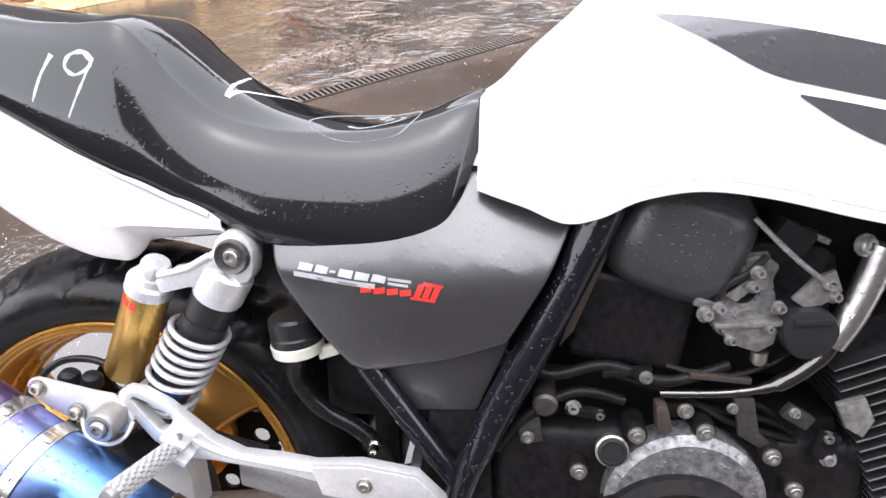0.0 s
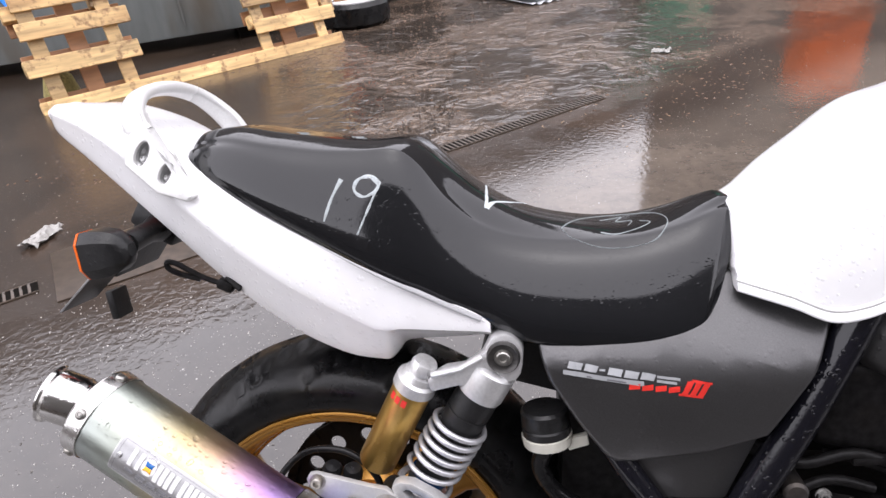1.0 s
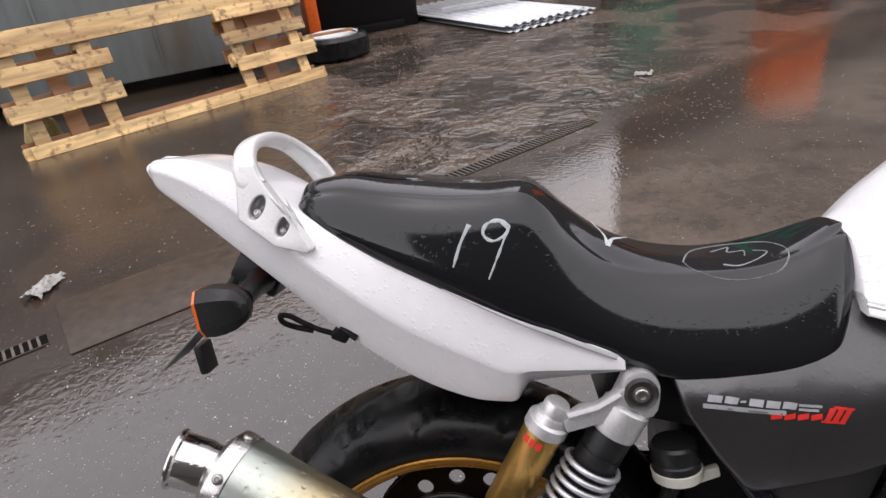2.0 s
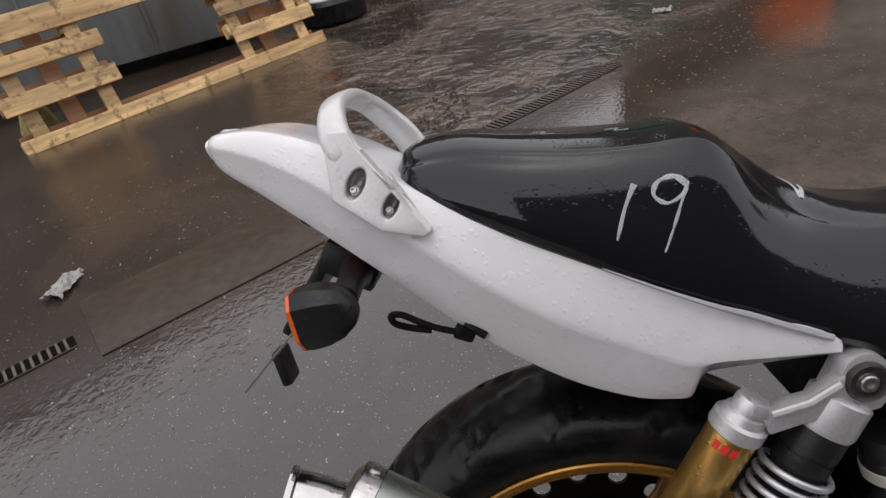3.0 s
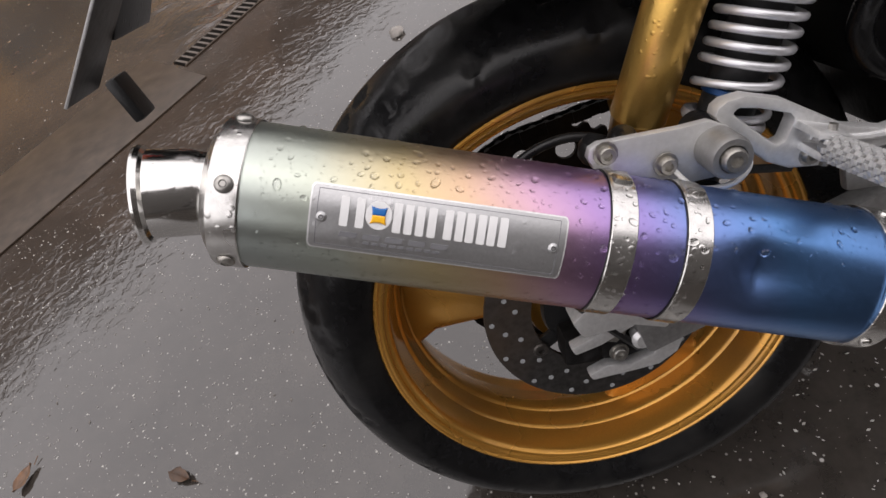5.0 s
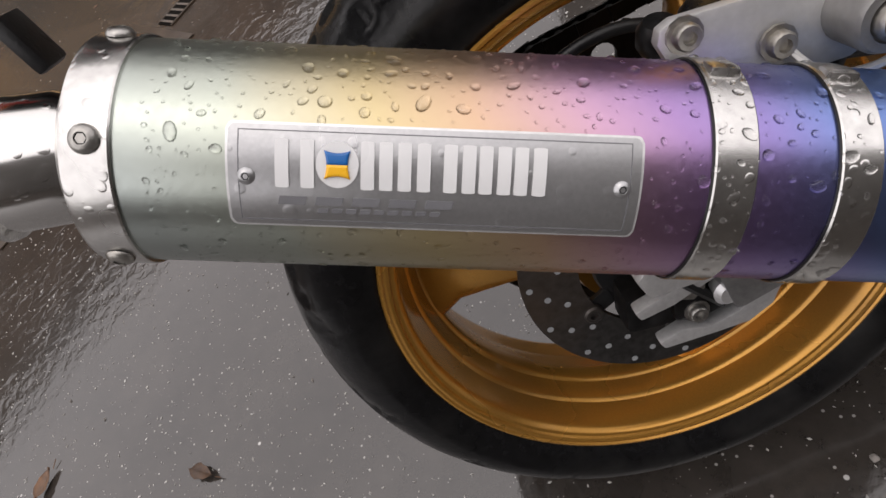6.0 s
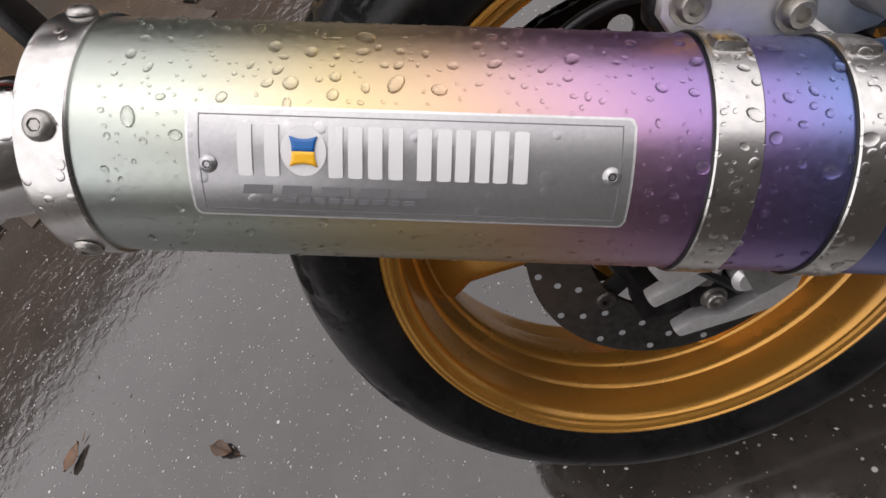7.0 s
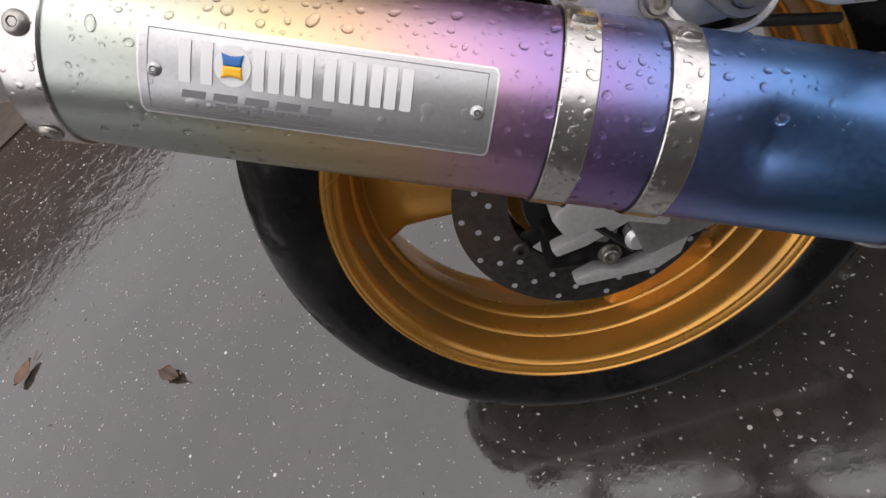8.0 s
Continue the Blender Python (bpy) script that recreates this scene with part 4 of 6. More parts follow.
# each dish is a duller grey than the rail, for the recess's shade
for x, z, rr in OVALS:
    y = -0.1535 + warp(x, z)
    m = TURN_O
    bm = bmesh.new()
    rg = []
    for f, dy in ((1.12, 0.004), (0.92, 0.006), (0.75, 0.0105), (0.4, 0.013), (0.0, 0.0135)):
        rg.append([bm.verts.new(Vector((x, y + dy, z)) + m @ Vector((rr * 0.54 * f * math.cos(a), 0, rr * f * math.sin(a)))) for a in (2 * math.pi * k / 24 for k in range(24))])
    for p, q in zip(rg, rg[1:]):
        for k in range(24):
            bm.faces.new((p[k], p[(k + 1) % 24], q[(k + 1) % 24], q[k]))
    part("bolt_recess", bm, ALU_DULL, grab, "oval bolt recess with its shade put into a duller grey", 30)
    bolt("rail_bolt", Vector((x, y + 0.0115, z)) + m @ Vector((0, 0, -rr * 0.55)), (0, -1, 0.5), rr * 0.22, 0.004, grab, ALU)

# fender, rear indicator, number plate holder and hook
part("rear_fender", patch([[(0.18, -0.10, 0.665), (0.18, -0.05, 0.685), (0.18, 0, 0.69)], [(0.06, -0.095, 0.665), (0.06, -0.05, 0.685), (0.06, 0, 0.69)], [(-0.08, -0.075, 0.735), (-0.08, -0.05, 0.745), (-0.08, 0, 0.75)], [(-0.2, -0.06, 0.83), (-0.2, -0.04, 0.835), (-0.2, 0, 0.84)], [(-0.26, -0.06, 0.87), (-0.26, -0.04, 0.875), (-0.26, 0, 0.875)]], 5, 4, True), BLACK_PLASTIC, bike, "black plastic inner fender")
holder = part("plate_holder", box((-0.262, 0, 0.775), (0.014, 0.10, 0.14), Matrix.Rotation(radians(38), 3, "Y"), 0.004), BLACK_PLASTIC, bike, "black number plate holder under the tail")
# dark face tone stands for mirrored surroundings, the pale strip for edge light
part("number_plate", box((-0.2925, -0.081, 0.727), (0.0018, 0.066, 0.110), Matrix.Rotation(radians(48), 3, "Y"), 0.0005), IRON, holder, "thin metal plate seen edge on, mirrored dark put into its tone")
part("plate_edge", box((-0.2925, -0.1148, 0.727), (0.0024, 0.0012, 0.110), Matrix.Rotation(radians(48), 3, "Y"), 0.0004), ALU_DULL, holder, "pale strip drawn for the light along the plate edge")
part("stay", box((-0.215, 0, 0.793), (0.062, 0.15, 0.034), Matrix.Rotation(radians(32), 3, "Y"), 0.006), BLACK_PLASTIC, holder)
part("reflector", box((-0.332, -0.006, 0.669), (0.012, 0.034, 0.042), Matrix.Rotation(radians(-8), 3, "Y"), 0.004), BLACK_PLASTIC, holder, "small black hanging reflector")
for side in (-1, 1):
    m = Matrix.Translation((-0.219, 0.158 * side, 0.777)) @ pose(0, 0, 0, 0, -6, 0) @ Matrix.Diagonal((0.78, 0.70, 0.90, 1))
    rings = [(-0.0300, 0.0290, 0.0290), (-0.0180, 0.0305, 0.0300), (-0.0020, 0.0300, 0.0290), (0.0160, 0.0265, 0.0250), (0.0300, 0.0190, 0.0170), (0.0360, 0.0100, 0.0080)]

    def faceted(stations):
        bm = bmesh.new()
        rg = []
        for x, hy, hz in stations:
            k = 0.55
            pts8 = [(hy, k * hz), (k * hy, hz), (-k * hy, hz), (-hy, k * hz), (-hy, -k * hz), (-k * hy, -hz), (k * hy, -hz), (hy, -k * hz)]
            rg.append([bm.verts.new(m @ Vector((x, y, z))) for y, z in pts8])
        for p, q in zip(rg, rg[1:]):
            for k in range(8):
                bm.faces.new((p[k], p[(k + 1) % 8], q[(k + 1) % 8], q[k]))
        bm.faces.new(rg[0])
        bm.faces.new(rg[-1])
        return bevel_all(bm, 0.0025, 2, 18)

    ind = part("indicator", faceted(rings), BLACK_PLASTIC, bike, "black turn signal with an orange lens", 30)
    part("lens", faceted([(-0.0375, 0.0235, 0.0235), (-0.0345, 0.0285, 0.0285), (-0.0300, 0.0297, 0.0297)]), ORANGE_LENS, ind, "orange indicator lens", 30)
    part("stalk", tube(spline([(-0.205, 0.145 * side, 0.783), (-0.206, 0.10 * side, 0.788), (-0.208, 0.03 * side, 0.79)], 5), [0.013] * 6 + [0.017] * 5, 12), BLACK_PLASTIC, ind)
hook = part("luggage_hook", tube(spline([(-0.106, -0.119, 0.727), (-0.118, -0.120, 0.731), (-0.132, -0.122, 0.737), (-0.147, -0.126, 0.747), (-0.159, -0.130, 0.756), (-0.168, -0.133, 0.758), (-0.167, -0.132, 0.750), (-0.155, -0.127, 0.742), (-0.136, -0.122, 0.735)], 5), 0.0034, 8), DULL_BLACK, bike, "black wire luggage hook")
part("hook_base", box((-0.106, -0.119, 0.727), (0.020, 0.014, 0.013), Matrix.Rotation(radians(24), 3, "Y"), 0.004), DULL_BLACK, hook)

part("hook_stay", tube(spline([(-0.104, -0.118, 0.735), (-0.096, -0.122, 0.731), (-0.086, -0.124, 0.724)], 4), 0.0045, 8), DULL_BLACK, hook)
part("hook_post", tube([(-0.108, -0.118, 0.727), (-0.108, -0.100, 0.755)], 0.0035, 8), DULL_BLACK, hook)

# tank
TK = [  # x, middle z, shoulder (y, z), side (y, z), lower side (y, z), lower edge (y, z)
    (0.447, 0.812, 0.108, 0.803, 0.125, 0.780, 0.139, 0.750, 0.146, 0.730), (0.466, 0.825, 0.118, 0.813, 0.140, 0.789, 0.153, 0.757, 0.158, 0.726), (0.492, 0.852, 0.126, 0.840, 0.153, 0.808, 0.164, 0.761, 0.166, 0.719),
    (0.525, 0.881, 0.132, 0.869, 0.164, 0.829, 0.173, 0.765, 0.171, 0.707), (0.556, 0.908, 0.136, 0.896, 0.170, 0.846, 0.177, 0.774, 0.174, 0.713), (0.590, 0.921, 0.139, 0.909, 0.174, 0.854, 0.179, 0.785, 0.176, 0.730),
    (0.640, 0.936, 0.142, 0.922, 0.178, 0.861, 0.181, 0.793, 0.177, 0.739), (0.700, 0.946, 0.144, 0.931, 0.180, 0.865, 0.182, 0.792, 0.178, 0.733), (0.780, 0.953, 0.145, 0.936, 0.180, 0.865, 0.181, 0.780, 0.177, 0.716),
    (0.880, 0.952, 0.140, 0.934, 0.172, 0.858, 0.172, 0.768, 0.168, 0.700), (0.970, 0.935, 0.125, 0.915, 0.150, 0.842, 0.152, 0.764, 0.150, 0.705), (1.010, 0.905, 0.115, 0.890, 0.125, 0.830, 0.130, 0.775, 0.13, 0.73)]
rows = []
for x, zt, a, za, b_, zb, c, zc, d, zd in TK:
    rows.append([(x, -d + 0.03, zd + 0.004), (x, -d - 0.002, zd - 0.002), (x, -d - 0.005, zd + 0.003), (x, -d - 0.001, zd + 0.009), (x, -d - 0.001, zd + 0.015), (x, -c, zc), (x, -b_, zb), (x, -(a * 0.55 + b_ * 0.45), za * 0.72 + zb * 0.28), (x, -a, za), inward(x, -a, zt - 0.002, 0.5), inward(x, -a, zt, 1.0)])
tank = part("fuel_tank", patch(rows, 6, 4, True, True), WHITE, bike, "glossy white fuel tank with charcoal stripes", 50)
# grey tube draws the soft shade line above the tank's lip
part("lip_shade_line", tube(spline([(x, -d_ - 0.0008, zd + 0.0095) for x, *_, d_, zd in TK], 5), 0.0024, 8), SILVER_PAINT, tank, "thin grey line drawn for the shade along the tank lip")
tt = skin_of(tank)
laid("stripe", tt, [(0.590, 0.880), (0.628, 0.877), (0.694, 0.868), (0.767, 0.854), (0.86, 0.835), (0.94, 0.82)], [(0.590, 0.878), (0.631, 0.858), (0.678, 0.834), (0.723, 0.823), (0.80, 0.808), (0.90, 0.79)], tank, DECAL, label="charcoal tank stripe")
laid("stripe", tt, [(0.704, 0.818), (0.740, 0.812), (0.777, 0.805), (0.85, 0.793), (0.92, 0.782)], [(0.704, 0.816), (0.741, 0.794), (0.782, 0.776), (0.85, 0.755), (0.91, 0.745)], tank, DECAL, label="charcoal tank stripe")

# side cover
cover_line = [(0.250, 0.684), (0.255, 0.665), (0.263, 0.640), (0.292, 0.593), (0.322, 0.551), (0.334, 0.545), (0.350, 0.546), (0.425, 0.563), (0.478, 0.585), (0.510, 0.647), (0.535, 0.699), (0.532, 0.708),
              (0.500, 0.728), (0.470, 0.740), (0.436, 0.744), (0.420, 0.738), (0.400, 0.712), (0.388, 0.700), (0.376, 0.695), (0.330, 0.693), (0.262, 0.700)]
# above the emblem the cover leans in under the saddle and the tank
lean = lambda d: 0.0 if d <= 0 else (0.75 * d * d / 0.024 / 2 if d < 0.024 else 0.009 + 0.62 * (d - 0.024))
bulge = lambda x, z: -0.012 * max(0.0, 1 - ((x - 0.40) / 0.16) ** 2) * max(0.0, 1 - ((z - 0.64) / 0.11) ** 2) + 0.12 * (0.66 - z if z < 0.66 else 0) + lean(z - 0.648)
bm = prism(cover_line, -0.176, -0.150, 0.005, 3)
bmesh.ops.triangulate(bm, faces=[f for f in bm.faces if len(f.verts) > 4])
bmesh.ops.subdivide_edges(bm, edges=[e for e in bm.edges if e.calc_length() > 0.02], cuts=4, use_grid_fill=True)
for v in bm.verts:
    v.co.y += bulge(v.co.x, v.co.z)
cover = part("side_cover", bm, GUNMETAL, bike, "dark grey metallic side cover with a red and silver emblem", 40)
ct = skin_of(cover)
part("lower_cover", prism([(0.330, 0.556), (0.3563, 0.488), (0.4495, 0.4925), (0.480, 0.570), (0.478, 0.60), (0.40, 0.57)], -0.143, -0.10, 0.004), GUNMETAL, cover, "dark grey lower panel")
# emblem: unreadable small print and brand words as plain bars
BAR = lambda x0, z0, x1, z1, h, mat, n=2: laid("emblem_bar", ct, [(x0, z0 + h), (x1, z1 + h)], [(x0, z0), (x1, z1)], cover, mat, 0.0007, (4, n))
slope = -0.118
for k, (a, b) in enumerate(((0.281, 0.2945), (0.297, 0.3095), (0.312, 0.3175), (0.320, 0.333), (0.3355, 0.3485), (0.351, 0.364))):
    z = 0.6565 + slope * (a - 0.281)
    up, h = (0.003, 0.002) if k == 2 else (0.0006, 0.0066)
    zz = z + slope * (b - a)
    laid("emblem_bar", ct, [(a + 0.32 * h, z + up + h), (b + 0.32 * h, zz + up + h)], [(a, z + up), (b, zz + up)], cover, LOGO_WHITE, 0.0007, (4, 2))
BAR(0.367, 0.6505, 0.389, 0.6478, 0.0028, LOGO_WHITE)
BAR(0.367, 0.6460, 0.386, 0.6438, 0.0028, LOGO_WHITE)
BAR(0.277, 0.6505, 0.355, 0.6415, 0.0050, LOGO_WHITE)
BAR(0.300, 0.6486, 0.340, 0.6438, 0.0018, DARK_PRINT)
for k in range(4):
    x = 0.341 + k * 0.0125
    BAR(x, 0.6370 - k * 0.0006, x + 0.0105, 0.6385 - k * 0.0006, 0.0058, RED)
for k in range(3):
    x = 0.392 + k * 0.0075
    laid("emblem_bar", ct, [(x + 0.005, 0.650 - k * 0.001), (x + 0.0105, 0.649 - k * 0.001)], [(x - 0.002, 0.633 - k * 0.001), (x + 0.0035, 0.632 - k * 0.001)], cover, RED, 0.0007, (3, 3))
BAR(0.397, 0.6475, 0.4185, 0.6450, 0.0026, RED)
BAR(0.388, 0.6325, 0.4110, 0.6298, 0.0026, RED)

# frame tubes
fr = part("frame", tube(spline([(0.572, -0.150, 0.740), (0.554, -0.152, 0.690), (0.512, -0.153, 0.590), (0.467, -0.150, 0.490), (0.430, -0.145, 0.390), (0.420, -0.14, 0.30)], 5), 0.0180, 16), FRAME_BLACK, bike, "gloss black tubular frame")
part("brace_tube", tube([(0.318, -0.146, 0.572), (0.339, -0.148, 0.5385), (0.398, -0.149, 0.454), (0.424, -0.149, 0.418), (0.436, -0.147, 0.398)], 0.0130, 14), FRAME_BLACK, fr)
part("top_tube", tube(spline([(0.15, -0.10, 0.72), (0.26, -0.12, 0.68), (0.40, -0.125, 0.69), (0.56, -0.13, 0.75), (0.75, -0.10, 0.78)], 4), 0.014, 12), FRAME_BLACK, fr)
part("far_tube", tube(spline([(0.560, 0.150, 0.730), (0.500, 0.153, 0.590), (0.425, 0.145, 0.390), (0.415, 0.14, 0.30)], 4), 0.0165, 12), FRAME_BLACK, fr)
part("seat_lug", box((0.235, -0.13, 0.688), (0.05, 0.05, 0.03), None, 0.006), BLACK_PLASTIC, fr)
part("flat_strut", prism([(0.575, 0.715), (0.592, 0.715), (0.545, 0.58), (0.53, 0.56)], -0.128, -0.120, 0.002), IRON, fr, "brownish flat strut")
part("footrest_hanger", prism([(0.40, 0.50), (0.46, 0.49), (0.47, 0.33), (0.41, 0.30), (0.38, 0.36)], -0.14, -0.11, 0.005), DULL_BLACK, fr)

# rear shock absorber
SA, SB = Vector((0.2170, -0.1600, 0.6665)), Vector((0.0904, -0.1620, 0.4501))
sd = (SB - SA).normalized()
shock = part("shock_absorber", lathe([(0.052, 0.020), (0.056, 0.0238), (0.078, 0.0238), (0.0785, 0.0224), (0.081, 0.0224), (0.0815, 0.0238), (0.098, 0.0238), (0.102, 0.0205), (0.20, 0.0205), (0.22, 0.014), (0.268, 0.012)], SA, sd, 28), BLACK_PLASTIC, bike, "black shock absorber with a silver spring and gold reservoir", 40)
part("top_mount", prism(rounded([(0.196, 0.670), (0.205, 0.686), (0.220, 0.691), (0.233, 0.682), (0.237, 0.666), (0.229, 0.640), (0.194, 0.640), (0.189, 0.654)], 3), -0.176, -0.148, 0.003), ALU, shock)
part("top_sleeve", lathe([(0.020, 0.021), (0.024, 0.0258), (0.052, 0.0258), (0.056, 0.0242), (0.056, 0.0)], SA, sd, 28), ALU, shock)
part("eye_ring", lathe([(-0.001, 0.0), (-0.001, 0.0095), (0.004, 0.0095), (0.004, 0.0125), (0.006, 0.0155), (0.002, 0.0175), (-0.004, 0.0175)], SA + Vector((0, -0.016, 0)), (0, -1, 0), 24), IRON, shock)
bolt("eye_bolt", SA + Vector((0, -0.017, 0)), (0, -1, 0), 0.0075, 0.006, shock)
coil = []
far_way = frame_of(sd).transposed() @ Vector((0, 1, 0))
start = math.atan2(far_way.y, far_way.x)
turns = 6.6
m = frame_of(sd)
for k in range(int(turns * 24) + 1):
    a = 2 * math.pi * k / 24
    s = 0.094 + 0.0113 * min(k / 24, 5.3) + 0.024 * max(0.0, k / 24 - 5.3)
    coil.append(SA + m @ Vector((0.0287 * math.cos(a + start), 0.0287 * math.sin(a + start), s)))
part("spring", tube(coil, 0.0032, 10), SPRING, shock, "silver coil spring")
part("spring_seat", lathe([(0.186, 0.0235), (0.186, 0.0300), (0.1895, 0.0312), (0.193, 0.0300), (0.193, 0.0235)], SA, sd, 32, closed=True), SPRING, shock)
part("spring_collar", lathe([(0.166, 0.0205), (0.167, 0.0222), (0.171, 0.0222), (0.172, 0.0205)], SA, sd, 24), NAVY, shock, "blue preload collar")
part("lower_eye", lathe([(-0.016, 0.0), (-0.016, 0.017), (0.016, 0.017), (0.016, 0.0)], SB, (0, 1, 0), 20), DULL_BLACK, shock)
RA, RB = Vector((0.1325, -0.164, 0.652)), Vector((0.0665, -0.141, 0.523))
rd = (RB - RA).normalized()
part("reservoir", lathe([(0.030, 0.0), (0.030, 0.0212), (0.034, 0.0220), (0.1475, 0.0220), (0.150, 0.0205), (0.147, 0.0195), (0.147, 0.0)], RA, rd, 32), GOLD_TUBE, shock, "gold anodised reservoir tube", 40)
part("reservoir_cap", lathe([(-0.004, 0.0), (-0.004, 0.0125), (0.000, 0.0145), (0.010, 0.0145), (0.011, 0.0175), (0.018, 0.0195), (0.020, 0.0235), (0.032, 0.0240), (0.034, 0.0220)], RA, rd, 32), ALU, shock, "", 30)
part("cap_key", box(RA + Vector((0, -0.002, -0.002)), (0.012, 0.030, 0.012), Matrix.Rotation(radians(25), 3, "Y"), 0.002), ALU, shock)
part("bridge", prism([(0.136, 0.640), (0.140, 0.626), (0.170, 0.634), (0.200, 0.632), (0.214, 0.664), (0.200, 0.674), (0.176, 0.656), (0.155, 0.652)], -0.178, -0.160, 0.003, 2), ALU, shock)
part("bridge_rib", tube([(0.142, -0.179, 0.646), (0.172, -0.180, 0.654), (0.196, -0.180, 0.668)], 0.0035, 8), ALU, shock)
lab = bmesh.new()
m = frame_of(rd)
for k in range(3):
    base = RA + rd * 0.043
    out = Vector((0, -1, 0)) - Vector((0, -1, 0)).dot(rd) * rd
    out.normalize()
    acr = rd.cross(out)
    g = []
    for i in range(4):
        th = -0.95 + k * 0.36 + i * 0.09
        n_ = out * math.cos(th) - acr * math.sin(th)
        g.append([lab.verts.new(base + n_ * 0.0224 + rd * s_) for s_ in (-0.0045, 0.0045)])
    for p, q in zip(g, g[1:]):
        lab.faces.new((p[0], p[1], q[1], q[0]))
part("red_label", lab, RED, shock, "three red printed bars")

# silencer
def on_muff(s, ang, r):
    """A point on the silencer: along it, round it from the outward side upwards, and out from its axis."""
    return MUFF_A + MUFF_U * s + (MUFF_N * math.cos(ang) + MUFF_V * math.sin(ang)) * r


MR = 0.0468


def knock(s, a):
    """A dent with a sharp upright fold: steep behind it, shallow ahead of it."""
    da = math.atan2(math.sin(a - 0.28), math.cos(a - 0.28))
    wide = 0.016 if s < 0.197 else 0.040
    return 0.0105 * math.exp(-abs((s - 0.197) / wide) ** 1.25 - (da / 0.40) ** 2)


def can_skin():
    bm = bmesh.new()
    ss = [-0.130 + 0.420 * k / 140 for k in range(141)]
    rings = []
    for s in ss:
        ring = []
        for k in range(96):
            a = 2 * math.pi * k / 96
            ring.append(bm.verts.new(on_muff(s, a, MR - knock(s, a))))
        rings.append(ring)
    for p, q in zip(rings, rings[1:]):
        for k in range(96):
            bm.faces.new((p[k], p[(k + 1) % 96], q[(k + 1) % 96], q[k]))
    return bm


muff = part("silencer", can_skin(), TITANIUM, bike, "heat-tinted titanium silencer, dented and beaded with rain", 50)


def band(name, s0, s1, r0, r1, mat, label=""):
    bm = lathe([(s0, r0), (s0, r1 - 0.0005), (s0 + 0.0006, r1), (s1 - 0.0006, r1), (s1, r1 - 0.0005), (s1, r0)], MUFF_A, MUFF_U, 80, closed=True)
    return part(name, bm, mat, muff, label, 30)


part("end_cap", lathe([(-0.1220, MR - 0.001), (-0.1220, MR + 0.0012), (-0.1227, MR + 0.0017), (-0.1385, MR + 0.0017), (-0.1405, MR + 0.0008), (-0.1465, 0.0385), (-0.1475, 0.0355), (-0.146, 0.030), (-0.142, 0.026)], MUFF_A, MUFF_U, 80), BAND_STEEL, muff, "polished steel end cap", 25)
PIPE_O, PIPE_D = MUFF_A - MUFF_U * 0.140, Vector((-0.915, -0.085, 0.385)).normalized()
part("tail_pipe", lathe([(-0.004, 0.0255), (0.014, 0.0258), (0.019, 0.0278), (0.046, 0.0284), (0.0480, 0.0308), (0.0510, 0.0316), (0.0530, 0.0306), (0.0520, 0.0282), (0.036, 0.0270), (-0.012, 0.0245)], PIPE_O, PIPE_D, 64), STEEL, muff, "polished steel tail pipe", 30)
part("pipe_bore", lathe([(-0.004, 0.0243), (-0.012, 0.0243), (-0.012, 0.0)], PIPE_O, PIPE_D, 32), DULL_BLACK, muff)
band("strap", 0.0985, 0.1150, MR - 0.0005, MR + 0.0016, BAND_STEEL, "stainless steel clamp strap")
band("strap_rubber", 0.0976, 0.0988, MR - 0.0005, MR + 0.0013, RUBBER)
band("strap", 0.1465, 0.1625, MR - 0.0005, MR + 0.0016, BAND_STEEL, "stainless steel clamp strap")
band("strap_rubber", 0.1456, 0.1468, MR - 0.0005, MR + 0.0013, RUBBER)
band("front_band", 0.277, 0.294, MR - 0.0005, MR + 0.002, BAND_STEEL, "riveted stainless steel band")
part("front_cone", lathe([(0.286, 0.0462), (0.296, 0.0455), (0.345, 0.026), (0.42, 0.025)], MUFF_A, MUFF_U, 48), STEEL, muff)
part("link_pipe", tube(spline([tuple(MUFF_A + MUFF_U * 0.41), (0.32, -0.245, 0.27), (0.45, -0.18, 0.19), (0.6, -0.14, 0.14), (0.8, -0.10, 0.14)], 6), 0.024, 20), STEEL, muff)
for ang in (0.49, 1.62, -0.65, 2.7, -1.8, -2.9):
    at = on_muff(-0.1305, ang, MR + 0.0017)
    out = at - (MUFF_A + MUFF_U * -0.1305)
    part("rivet", lathe([(0, 0.0056), (0.0008, 0.0056), (0.0022, 0.0046), (0.0030, 0.0030), (0.0030, 0.0024), (0.0026, 0.0024)], at, out, 20), BOLT, muff)
    # black disc in the head paints the shade inside its socket
    part("rivet_socket", lathe([(0.0022, 0.0), (0.0027, 0.0025), (0.0020, 0.0025)], at, out, 6), DULL_BLACK, muff, "black hexagonal disc for the shade in the socket")
for ang in (0.45, 1.5, -0.6):
    at = on_muff(0.2855, ang, MR + 0.002)
    part("rivet", lathe([(0, 0.0042), (0.0008, 0.0042), (0.002, 0.003), (0.002, 0.0)], at, (at - (MUFF_A + MUFF_U * 0.2855)), 14), STEEL, muff)
for s, ang in ((0.107, 1.42), (0.1545, 1.42)):
    at = on_muff(s, ang, MR + 0.001)
    part("strap_clip", box(at, (0.013, 0.012, 0.006), Matrix((MUFF_U, MUFF_N, MUFF_V)).transposed(), 0.003), BAND_STEEL, muff)

# badge plate with plain enamel blocks for the maker's word
BC = 0.262


